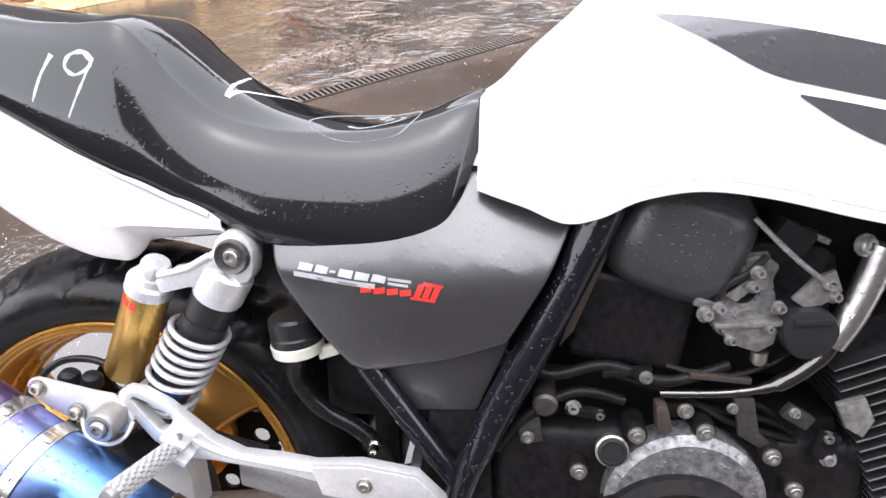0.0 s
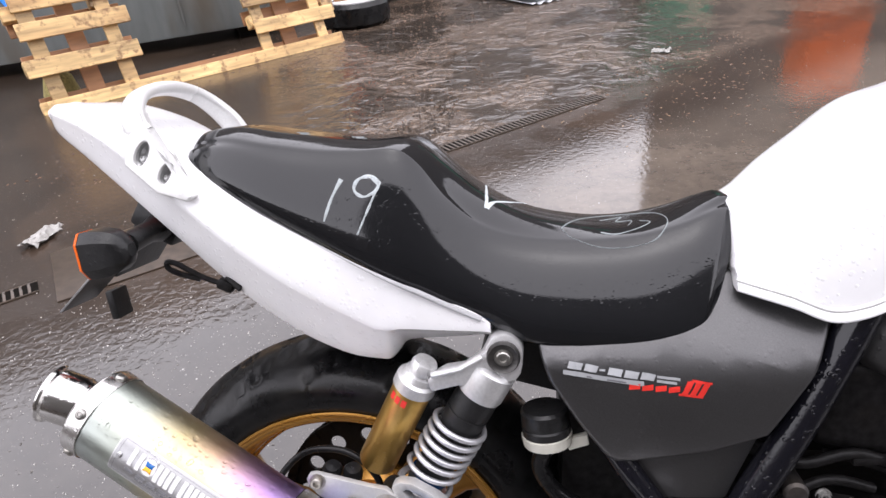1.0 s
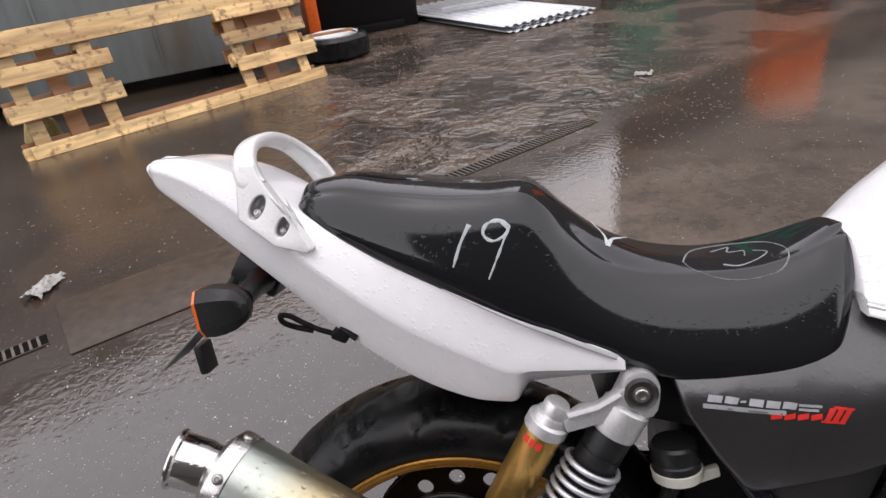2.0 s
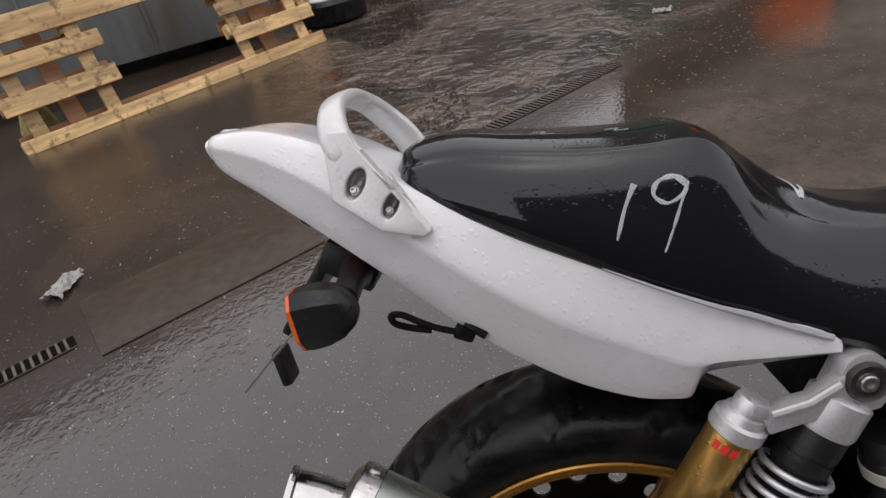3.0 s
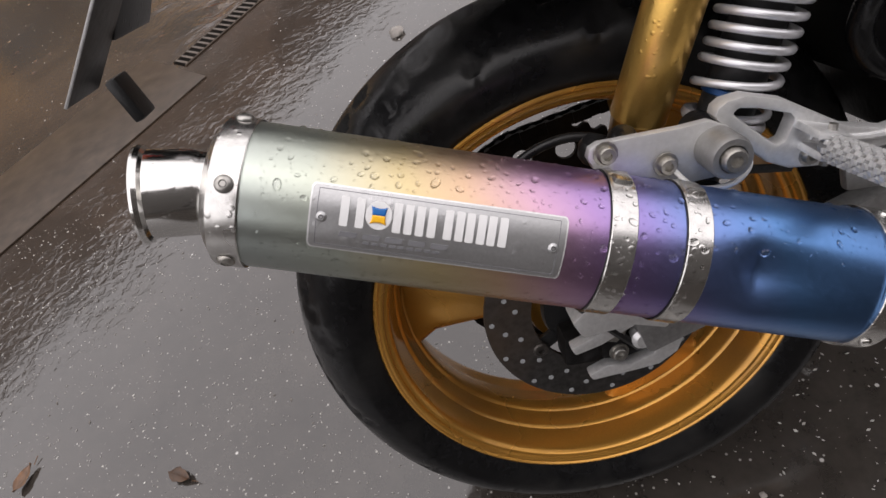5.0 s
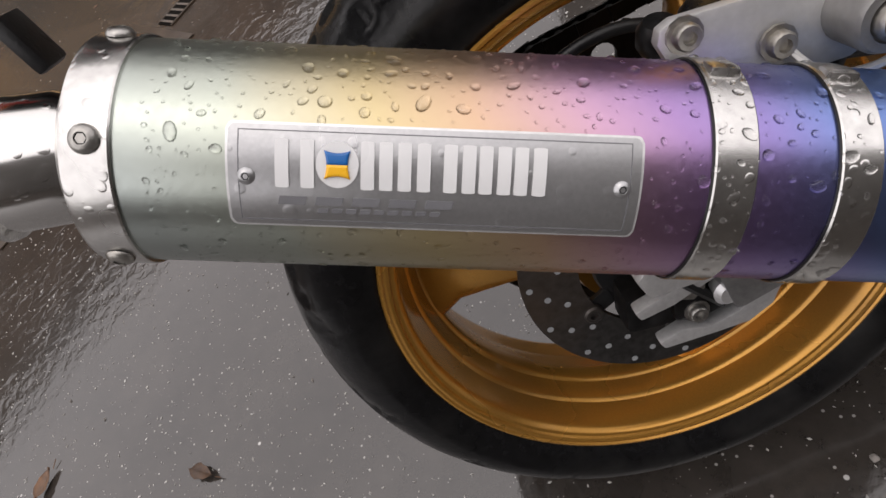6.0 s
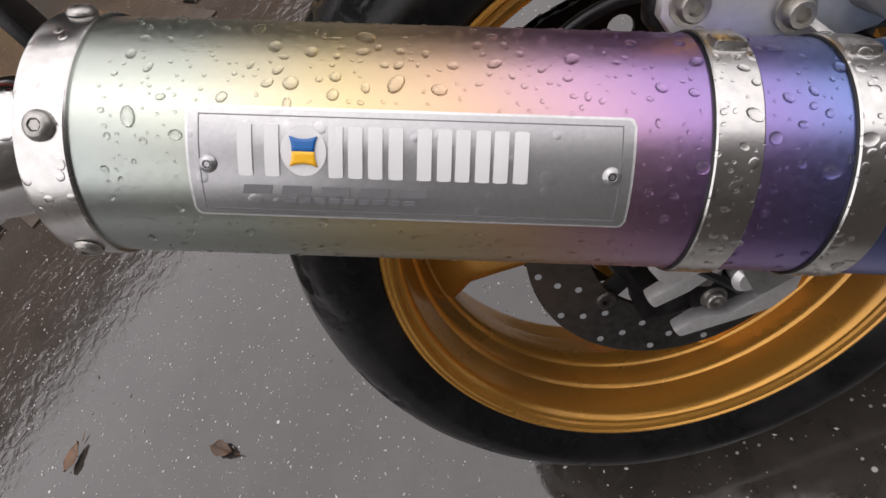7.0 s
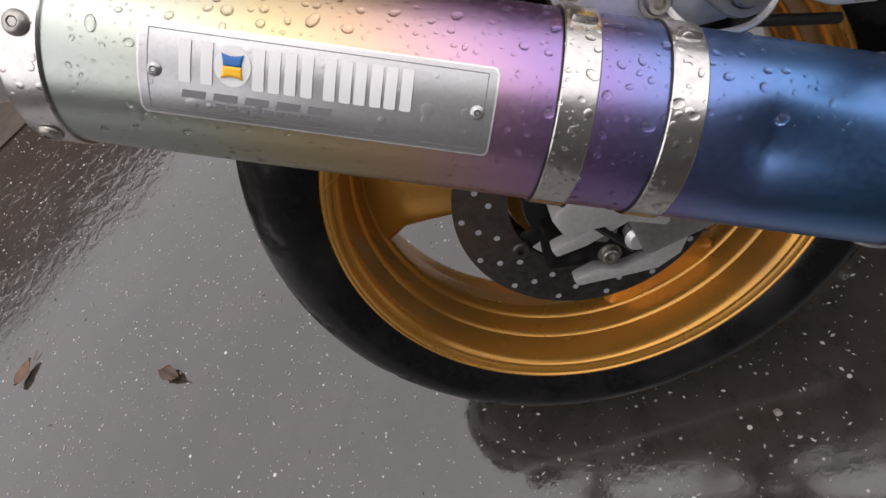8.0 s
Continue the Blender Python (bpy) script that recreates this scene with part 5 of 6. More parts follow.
def badge_patch(name, s0, s1, h0, h1, lift, thickness, mat, label="", corner=0.0, skew=0.0):
    """A thin curved plate on the silencer; h is measured round it from the badge's middle."""
    bm = bmesh.new()
    nu, nv = max(2, int((s1 - s0) / (0.001 if corner else 0.006))), max(2, int((h1 - h0) / 0.003))
    layers = []
    for lf in (lift, lift + thickness):
        grid = []
        for i in range(nu + 1):
            s = s0 + (s1 - s0) * i / nu
            d = corner - min(s - s0, s1 - s, corner) if corner else 0.0
            cut = corner - math.sqrt(max(0.0, corner * corner - d * d))
            hs = [h0 + cut + (h1 - h0 - 2 * cut) * j / nv for j in range(nv + 1)]
            grid.append([bm.verts.new(on_muff(s + skew * h, BC + h / MR, MR + lf)) for h in hs])
        layers.append(grid)
    for g in layers:
        for i in range(nu):
            for j in range(nv):
                bm.faces.new((g[i][j], g[i + 1][j], g[i + 1][j + 1], g[i][j + 1]))
    a, b = layers
    edge = [(i, 0) for i in range(nu + 1)] + [(nu, j) for j in range(1, nv + 1)] + [(i, nv) for i in range(nu - 1, -1, -1)] + [(0, j) for j in range(nv - 1, 0, -1)]
    for k in range(len(edge)):
        (i, j), (p, q) = edge[k], edge[(k + 1) % len(edge)]
        bm.faces.new((a[i][j], a[p][q], b[p][q], b[i][j]))
    return part(name, bm, mat, muff, label, 30)


badge_patch("badge_rim", -0.081, 0.072, -0.0195, 0.0195, 0.0002, 0.0009, ALU, "bright rounded badge edge", 0.0028)
badge_patch("badge_plate", -0.0800, 0.0710, -0.0185, 0.0185, 0.0008, 0.0006, BADGE, "brushed aluminium badge plate", 0.0022)
for h in (-0.0166, 0.0162):
    badge_patch("badge_line", -0.0765, 0.0675, h, h + 0.0004, 0.0014, 0.0001, DARK_PRINT)
for a in (-0.0765, 0.0671):
    badge_patch("badge_line", a, a + 0.0004, -0.0162, 0.0162, 0.0014, 0.0001, DARK_PRINT)
L0, HB, HT = -0.0640, -0.0035, 0.0136
x = L0
for k, (w, stems) in enumerate(((0.0160, 2), (0.0150, 0), (0.0135, 2), (0.0070, 1), (0.0165, 2), (0.0130, 2), (0.0130, 2), (0.0070, 1))):
    if stems == 0:
        cxs, chh = x + w / 2, (HB + HT) / 2
        dsk = bmesh.new()
        c = dsk.verts.new(on_muff(cxs, BC + chh / MR, MR + 0.0019))
        rg = [dsk.verts.new(on_muff(cxs + 0.0078 * math.cos(a), BC + (chh + 0.0082 * math.sin(a)) / MR, MR + 0.0018)) for a in (2 * math.pi * i / 28 for i in range(28))]
        rg2 = [dsk.verts.new(on_muff(cxs + 0.0078 * math.cos(a), BC + (chh + 0.0082 * math.sin(a)) / MR, MR + 0.001)) for a in (2 * math.pi * i / 28 for i in range(28))]
        for i in range(28):
            dsk.faces.new((c, rg[i], rg[(i + 1) % 28]))
            dsk.faces.new((rg[i], rg[(i + 1) % 28], rg2[(i + 1) % 28], rg2[i]))
        part("badge_disc", dsk, BADGE_WHITE, muff, "white enamel disc")
        for lo, hi, mat, tone in ((-1.0, 0.0, YELLOW, "yellow enamel half square"), (0.0, 1.0, BLUE, "blue enamel half square")):
            sq = bmesh.new()
            grid = []
            for i in range(9):
                u = -1 + i / 4
                col_ = []
                for j in range(5):
                    v = lo + (hi - lo) * j / 4
                    ds, dh = 0.0048 * u * (1 - 0.20 * (1 - v * v)), 0.0050 * v * (1 - 0.20 * (1 - u * u))
                    col_.append(sq.verts.new(on_muff(cxs + ds, BC + (chh + dh) / MR, MR + 0.0024)))
                grid.append(col_)
            for p, q in zip(grid, grid[1:]):
                for j in range(4):
                    sq.faces.new((p[j], q[j], q[j + 1], p[j + 1]))
            thick(part("badge_square", sq, mat, muff, tone), 0.0003)
    else:
        for j in range(stems):
            a = x + 0.0010 + j * (w - 0.0068)
            badge_patch("badge_block", a, a + 0.0049, HB, HT, 0.0013, 0.0008, BADGE_WHITE, "", 0.0003)
    x += w
for k in range(5):
    badge_patch("badge_print", -0.060 + k * 0.0135, -0.050 + k * 0.0135, -0.0100, -0.0068, 0.0013, 0.0004, DARK_PRINT, skew=0.25)
for k in range(9):
    badge_patch("badge_print", -0.045 + k * 0.0052, -0.0412 + k * 0.0052, -0.0130, -0.0112, 0.0013, 0.0004, DARK_PRINT, skew=0.25)
for s in (-0.0735, 0.0645):
    at = on_muff(s, BC, MR + 0.0012)
    out = on_muff(s, BC, 1) - (MUFF_A + MUFF_U * s)
    part("badge_rivet", lathe([(0, 0.0032), (0.0006, 0.0032), (0.0015, 0.0024), (0.0018, 0.0016), (0.0015, 0.0014)], at, out, 18), BADGE, muff)
    # black disc again for the socket's shade
    part("badge_rivet_socket", lathe([(0.0012, 0.0), (0.0016, 0.0014), (0.0010, 0.0014)], at, out, 6), DULL_BLACK, muff, "black disc for the shade in the rivet socket")

# rain drops standing on the silencer
rng = random.Random(7)
wet = bmesh.new()
spots = []
for k in range(3600):
    s = rng.uniform(-0.112, 0.29)
    ang = rng.uniform(-0.9, 1.9)
    if -0.084 < s < 0.075 and abs(ang - BC) * MR < 0.0205:
        continue
    r = 0.0006 + 0.0028 * rng.random() ** 3.2
    if s > 0.16 and (ang < 0.55 or rng.random() < 0.5):
        continue
    if ang < 0.3:
        r *= 0.6
    at = on_muff(s, ang, MR - knock(s, ang) + (0.0016 if (0.0985 < s < 0.1150 or 0.1465 < s < 0.1625) else 0.0))
    if any((at - o).length < (r + ro) * 1.25 + 0.0007 for o, ro in spots):
        continue
    spots.append((at, r))
    out = (at - (MUFF_A + MUFF_U * s)).normalized()
    q = Matrix.Translation(at) @ frame_of(out).to_4x4() @ Matrix.Rotation(rng.uniform(0, 3.1), 4, "Z") @ Matrix.Diagonal((r * rng.uniform(0.85, 1.4), r * rng.uniform(0.75, 1.0), r * 0.40, 1))
    bmesh.ops.create_icosphere(wet, subdivisions=2, radius=1.0, matrix=q)
part("standing_water", wet, WATER, muff, "clear rain drops standing on the metal", 180, "stuff")

# silencer hanger and pillion footrest
hang = part("footrest_bracket", prism([(0.0975, 0.5285), (0.1000, 0.5335), (0.107, 0.5365), (0.121, 0.535), (0.147, 0.5205), (0.165, 0.504), (0.188, 0.483), (0.218, 0.4685), (0.258, 0.466), (0.292, 0.461), (0.338, 0.465), (0.394, 0.456), (0.422, 0.427), (0.430, 0.390), (0.390, 0.425), (0.300, 0.440), (0.256, 0.451), (0.187, 0.460), (0.164, 0.461), (0.143, 0.468),
             (0.128, 0.4795), (0.1146, 0.4985), (0.1015, 0.5190)], -0.207, -0.192, 0.0025, 2, None, [[(0.1100, 0.5255), (0.114, 0.5280), (0.128, 0.5220), (0.1485, 0.5095), (0.1510, 0.5040), (0.1425, 0.4905), (0.1360, 0.4905), (0.1235, 0.5065)]]), ALU, bike, "cast aluminium pillion footrest bracket")
part("web_rib", tube(spline([(0.160, -0.207, 0.487), (0.20, -0.208, 0.470), (0.256, -0.208, 0.4605), (0.292, -0.208, 0.456)], 4), 0.0028, 8), ALU, hang)
part("end_plate", prism([(0.290, 0.463), (0.338, 0.466), (0.394, 0.457), (0.424, 0.428), (0.432, 0.39), (0.392, 0.418), (0.300, 0.432)], -0.213, -0.207, 0.0015), ALU, hang)
part("stay_plate", prism([(0.006, 0.537), (0.009, 0.543), (0.016, 0.5445), (0.072, 0.5325), (0.092, 0.5295), (0.104, 0.520), (0.112, 0.504), (0.104, 0.490), (0.088, 0.486), (0.070, 0.489), (0.046, 0.502), (0.018, 0.518), (0.008, 0.528)], -0.210, -0.202, 0.002), ALU, hang)
bolt("stay_bolt", (0.0185, -0.210, 0.536), (0, -1, 0), 0.0065, 0.007, hang)
bolt("stay_bolt", (0.0560, -0.212, 0.512), (0, -1, 0), 0.0065, 0.007, hang)
part("boss", lathe([(0, 0.0155), (0.026, 0.0155), (0.030, 0.0140), (0.030, 0.010), (0.026, 0.0095), (0.026, 0)], (0.0925, -0.205, 0.509), (0, -1, 0), 28), ALU_DULL, hang)
bolt("boss_bolt", (0.0925, -0.230, 0.509), (0, -1, 0), 0.0088, 0.010, hang)
part("rubber_mount", lathe([(0, 0.013), (0.025, 0.013), (0.027, 0.0)], (0.094, -0.20, 0.512), (0, 1, 0), 20), RUBBER, hang)
bolt("bracket_bolt", (0.158, -0.206, 0.473), (0, -1, 0), 0.006, 0.006, hang)
bolt("bracket_bolt", (0.343, -0.213, 0.446), (0, -1, 0), 0.006, 0.005, hang)
for q in ((0.018, -0.166, 0.514), (0.041, -0.164, 0.511)):
    part("rubber_knob", lathe([(0, 0.0), (0, 0.0085), (0.005, 0.0115), (0.013, 0.0115), (0.018, 0.0085), (0.019, 0.0)], q, (0.25, -0.3, 1), 20), RUBBER, hang, "black rubber knob")
part("rubber_hose", tube(spline([(-0.080, -0.120, 0.462), (-0.052, -0.116, 0.497), (-0.026, -0.115, 0.514), (0.008, -0.115, 0.517), (0.036, -0.117, 0.507), (0.056, -0.120, 0.487), (0.066, -0.124, 0.462)], 6), 0.0042, 10), RUBBER, hang, "thin black hose looped over the silencer")
part("wire_loop", tube(spline([(0.060, -0.212, 0.506), (0.070, -0.222, 0.491), (0.092, -0.226, 0.486), (0.108, -0.222, 0.492), (0.113, -0.212, 0.504)], 6), 0.0022, 8), ALU, hang)
PA, PB = Vector((0.160, -0.226, 0.486)), Vector((0.153, -0.322, 0.503))
pd = (PB - PA).normalized()
peg = part("peg", lathe([(0, 0.0), (0, 0.007), (0.006, 0.0080), (0.092, 0.0080), (0.097, 0.0065), (0.097, 0.0)], PA, pd, 24), ALU_DULL, hang, "knurled aluminium foot peg")
kn = bmesh.new()
m = frame_of(pd)
for i in range(14):
    for k in range(10):
        a = 2 * math.pi * (k + 0.5 * (i % 2)) / 10
        p = PA + m @ Vector((0.0083 * math.cos(a), 0.0083 * math.sin(a), 0.012 + i * 0.0058))
        box(p, (0.0034, 0.0032, 0.0036), m @ Matrix.Rotation(a, 3, "Z"), bm=kn)
part("peg_knurl", kn, ALU, hang, "rows of grip studs", kind="stuff")
for dz in (-0.0085, 0.0085):
    part("peg_clevis", box((0.162, -0.218, 0.486 + dz), (0.026, 0.030, 0.006), Matrix.Rotation(radians(30), 3, "Y"), 0.002), ALU, hang)
part("clevis_pin", tube([(0.157, -0.224, 0.472), (0.167, -0.224, 0.500)], 0.003, 8), BOLT, hang)
part("heel_guard", prism([(0.20, 0.44), (0.30, 0.425), (0.40, 0.41), (0.42, 0.36), (0.30, 0.385), (0.20, 0.41)], -0.18, -0.17, 0.004), ALU_DULL, hang, "grey heel guard plate")

# rear brake fluid cup and hose
cup = part("fluid_cup", lathe([(0, 0.0), (0, 0.023), (0.003, 0.026), (0.018, 0.0265), (0.020, 0.0255), (0.022, 0.0270), (0.030, 0.0265), (0.030, 0.0)], (0.257, -0.138, 0.593), (0.10, 0, -1), 28), BLACK_PLASTIC, bike, "black-capped brake fluid cup with a pale band")
part("cup_body", lathe([(0.030, 0.0255), (0.031, 0.0280), (0.042, 0.0270), (0.044, 0.022), (0.050, 0.011), (0.050, 0.0)], (0.257, -0.138, 0.593), (0.10, 0, -1), 28), CREAM, cup, "pale translucent cup body")
part("cup_tab", prism([(0.282, 0.556), (0.304, 0.563), (0.306, 0.551), (0.284, 0.543)], -0.143, -0.133, 0.002), CREAM, cup)
part("cup_hose", tube(spline([(0.259, -0.138, 0.545), (0.252, -0.128, 0.515), (0.263, -0.120, 0.486), (0.282, -0.118, 0.466), (0.306, -0.118, 0.4526), (0.330, -0.118, 0.433), (0.346, -0.118, 0.405), (0.350, -0.118, 0.365)], 6), 0.0100, 12), RUBBER, cup)
bolt("banjo_bolt", (0.300, -0.125, 0.404), (0, -1, 0), 0.009, 0.012, cup, STEEL)
bolt("banjo_bolt", (0.335, -0.125, 0.43), (0, -1, 0), 0.007, 0.012, cup, STEEL)

# air box, carburettor
airbox = part("air_box", box((0.640, -0.06, 0.680), (0.142, 0.185, 0.128), Matrix.Rotation(radians(20), 3, "Y"), 0.060, 10), WET_PLASTIC, bike, "black rain-beaded air box under the tank")
part("air_box_base", box((0.603, -0.06, 0.590), (0.118, 0.13, 0.10), Matrix.Rotation(radians(8), 3, "Y"), 0.014, 3), DULL_BLACK, airbox)
# added black block that keeps the gap under the tank dark
part("under_tank_fill", box((0.70, 0.02, 0.64), (0.50, 0.16, 0.28), None, 0.02), DULL_BLACK, airbox)
carb = part("carburettor", prism(rounded([(0.672, 0.620), (0.680, 0.590), (0.694, 0.577), (0.720, 0.570), (0.736, 0.584), (0.738, 0.616), (0.732, 0.640), (0.735, 0.655), (0.712, 0.665), (0.690, 0.650), (0.684, 0.634)], 3), -0.125, -0.09, 0.005), CARB, bike, "dull cast carburettor with bolts and a black cap")
part("carb_body", prism(rounded([(0.676, 0.612), (0.700, 0.668), (0.745, 0.676), (0.788, 0.664), (0.790, 0.606), (0.760, 0.580), (0.700, 0.585)], 3), -0.118, -0.06, 0.006), DULL_BLACK, carb)
part("float_bowl", prism([(0.678, 0.600), (0.690, 0.581), (0.718, 0.572), (0.732, 0.582), (0.735, 0.600)], -0.146, -0.11, 0.004), CARB, carb)
part("bowl_rim", box((0.706, -0.130, 0.604), (0.066, 0.044, 0.006), Matrix.Rotation(radians(-5), 3, "Y"), 0.002), CARB, carb)
part("drain_screw", lathe([(0, 0.008), (0.010, 0.008), (0.014, 0.005), (0.014, 0)], (0.724, -0.136, 0.570), (0, 0, -1), 10), BOLT, carb)
part("black_cap", prism(rounded([(0.736, 0.616), (0.754, 0.624), (0.774, 0.620), (0.785, 0.600), (0.774, 0.577), (0.750, 0.573), (0.734, 0.592)], 3), -0.158, -0.11, 0.007), BLACK_PLASTIC, carb, "black ribbed cap")
part("cap_ridge", box((0.758, -0.1585, 0.612), (0.034, 0.004, 0.006), Matrix.Rotation(radians(-4), 3, "Y"), 0.001), BLACK_PLASTIC, carb)
part("throttle_drum", lathe([(0, 0.013), (0.010, 0.013), (0.011, 0.010), (0.007, 0.009), (0.007, 0)], (0.700, -0.125, 0.632), (0, -1, 0), 20), DULL_BLACK, carb)
part("link_plate", prism([(0.684, 0.628), (0.700, 0.644), (0.720, 0.646), (0.724, 0.636), (0.706, 0.634), (0.694, 0.622)], -0.140, -0.135, 0.0015), CARB, carb)
part("choke_arm", prism([(0.740, 0.630), (0.757, 0.652), (0.774, 0.660), (0.783, 0.640), (0.768, 0.626), (0.752, 0.622)], -0.150, -0.143, 0.002), CARB, carb)
part("top_cap", lathe([(0, 0.015), (0.012, 0.015), (0.016, 0.012), (0.016, 0)], (0.714, -0.110, 0.652), (-0.1, -0.6, 0.8), 20), CARB, carb)
part("coil_block", box((0.745, -0.105, 0.682), (0.036, 0.04, 0.026), Matrix.Rotation(radians(28), 3, "Y"), 0.004), BLACK_PLASTIC, carb)
part("coil_tab", box((0.768, -0.108, 0.682), (0.020, 0.03, 0.006), Matrix.Rotation(radians(20), 3, "Y"), 0.001), CARB, carb)
for x, z, r in ((0.664, 0.612, 0.0062), (0.676, 0.618, 0.005), (0.706, 0.655, 0.005), (0.703, 0.641, 0.0045), (0.769, 0.646, 0.0065), (0.776, 0.634, 0.005), (0.729, 0.621, 0.005), (0.690, 0.586, 0.004), (0.795, 0.684, 0.008), (0.722, 0.600, 0.004)):
    bolt("carb_bolt", (x, -0.146, z), (0.2, -1, 0.1), r, 0.009, carb, CARB)
part("side_arm", box((0.668, -0.138, 0.618), (0.026, 0.006, 0.010), Matrix.Rotation(radians(20), 3, "Y"), 0.002), CARB, carb)
part("choke_cable", tube(spline([(0.700, -0.14, 0.705), (0.735, -0.15, 0.672), (0.775, -0.152, 0.642)], 5), 0.0026, 8), CARB, carb)
part("fuel_hose", tube(spline([(0.676, -0.130, 0.612), (0.682, -0.138, 0.636), (0.700, -0.142, 0.652), (0.716, -0.138, 0.668)], 5), 0.0035, 8), RUBBER, carb)
part("vent_hose", tube(spline([(0.64, -0.125, 0.545), (0.69, -0.135, 0.540), (0.74, -0.130, 0.555), (0.77, -0.12, 0.575)], 5), 0.003, 8), RUBBER, carb)

# engine
eng = part("engine", box((0.66, 0, 0.36), (0.40, 0.26, 0.22), None, 0.03, 3), DULL_BLACK, bike, "sooty black four-cylinder engine")
part("upper_case", box((0.70, 0, 0.445), (0.26, 0.22, 0.06), Matrix.Rotation(radians(-6), 3, "Y"), 0.015), DULL_BLACK, eng)
part("clutch_cover", lathe([(-0.120, 0.085), (-0.145, 0.083), (-0.152, 0.074), (-0.153, 0.0)], (0.668, 0, 0.395), (0, 1, 0), 64), CLUTCH, eng, "rain-spotted grey clutch cover", 30)
part("clutch_cap", lathe([(-0.140, 0.094), (-0.160, 0.090), (-0.168, 0.078), (-0.170, 0.0)], (0.662, 0, 0.345), (0, 1, 0), 64), DULL_BLACK, eng, "black clutch cap", 30)
for x, z in ((0.557, 0.428), (0.613, 0.475), (0.680, 0.483), (0.748, 0.458), (0.775, 0.42)):
    part("bolt_post", lathe([(0, 0.013), (0.03, 0.011), (0.03, 0)], (x, -0.115, z), (0, -1, 0), 16), DULL_BLACK, eng)
    bolt("case_bolt", (x, -0.145, z), (0, -1, 0), 0.0068, 0.008, eng, BOLT)
part("filler_cap", lathe([(0, 0.015), (0.008, 0.015), (0.009, 0.012), (0.007, 0.011), (0.007, 0.0)], (0.589, -0.145, 0.456), (0, -1, 0.2), 24), BLACK_PLASTIC, eng)
part("filler_ring", lathe([(-0.004, 0.0165), (0.005, 0.0172), (0.0065, 0.0155), (0.0065, 0.015)], (0.589, -0.145, 0.456), (0, -1, 0.2), 24), BOLT, eng)
part("clutch_lever", prism([(0.628, 0.512), (0.640, 0.512), (0.648, 0.482), (0.632, 0.480)], -0.15, -0.13, 0.004), IRON, eng)
part("breather_pipe", tube(spline([(0.634, -0.135, 0.518), (0.701, -0.138, 0.524), (0.745, -0.140, 0.538), (0.776, -0.141, 0.567), (0.792, -0.142, 0.604), (0.802, -0.144, 0.640)], 6), [0.0045] * 10 + [0.0060] * 2 + [0.0085] * 6 + [0.0095] * 6 + [0.0115] * 7, 14), DARK_CHROME, eng)
# bright steel over the pipe's upper length paints its sky highlight
part("pipe_highlight", tube(spline([(0.784, -0.143, 0.585), (0.795, -0.145, 0.612), (0.804, -0.147, 0.645), (0.811, -0.148, 0.685)], 6), 0.0135, 16), BAND_STEEL, eng, "bright steel length drawn for the highlight on the dark pipe")
part("cable_stay", prism([(0.705, 0.520), (0.725, 0.520), (0.735, 0.480), (0.755, 0.462), (0.745, 0.458), (0.715, 0.476)], -0.140, -0.132, 0.002), IRON, eng)
part("starter_cover", lathe([(-0.10, 0.0135), (-0.145, 0.0130), (-0.148, 0.010), (-0.148, 0)], (0.519, 0, 0.504), (0, 1, 0), 24), IRON, eng)
cyl = Matrix.Rotation(radians(-24), 3, "Y")
part("cylinder_block", box((0.915, 0, 0.50), (0.14, 0.24, 0.26), cyl, 0.01), DULL_BLACK, eng)
for k in range(20):
    o = Vector((0.915, 0, 0.49)) + cyl @ Vector((0, 0, -0.125 + k * 0.0122))
    part("fin", box(o, (0.170, 0.28, 0.0028), cyl, 0.001, 1), FIN, eng)
part("cylinder_head", box((0.95, 0, 0.645), (0.20, 0.29, 0.09), cyl, 0.02, 3), DULL_BLACK, eng)
part("head_banjo", lathe([(0, 0.010), (0.016, 0.010), (0.018, 0.007), (0.018, 0)], (0.818, -0.150, 0.672), (0, -1, 0.3), 12), STEEL, eng)
for k in range(3):
    part("engine_cable", tube(spline([(0.56 + 0.03 * k, -0.10, 0.53), (0.64 + 0.03 * k, -0.12 - 0.006 * k, 0.515 - 0.012 * k), (0.74 + 0.02 * k, -0.12, 0.50 - 0.02 * k), (0.80, -0.11, 0.44)], 5), 0.0035, 8), DULL_BLACK, eng)
for k, (x, z, w, h, a) in enumerate(((0.485, 0.545, 0.030, 0.012, 20), (0.505, 0.470, 0.024, 0.030, -10), (0.560, 0.495, 0.040, 0.010, 8), (0.600, 0.540, 0.050, 0.008, -6), (0.770, 0.500, 0.030, 0.016, 30), (0.800, 0.470, 0.020, 0.030, 15), (0.655, 0.500, 0.026, 0.014, -12), (0.690, 0.540, 0.060, 0.007, 4))):
    part("engine_bracket", box((x, -0.132 - 0.003 * (k % 3), z), (w, 0.010, h), Matrix.Rotation(radians(a), 3, "Y"), 0.002), (DULL_BLACK, IRON, DULL_BLACK)[k % 3], eng)
for k, (x, z) in enumerate(((0.485, 0.548), (0.503, 0.462), (0.548, 0.500), (0.575, 0.493), (0.618, 0.538), (0.660, 0.502), (0.765, 0.506), (0.800, 0.480), (0.805, 0.455), (0.705, 0.508))):
    bolt("engine_bolt", (x, -0.139, z), (0, -1, 0.1), 0.0042 + 0.001 * (k % 3), 0.007, eng, (CARB, BOLT)[k % 2])
part("wiring_loom", tube(spline([(0.47, -0.128, 0.56), (0.52, -0.136, 0.535), (0.58, -0.130, 0.545), (0.64, -0.134, 0.532), (0.70, -0.128, 0.55)], 6), 0.006, 10), DULL_BLACK, eng)
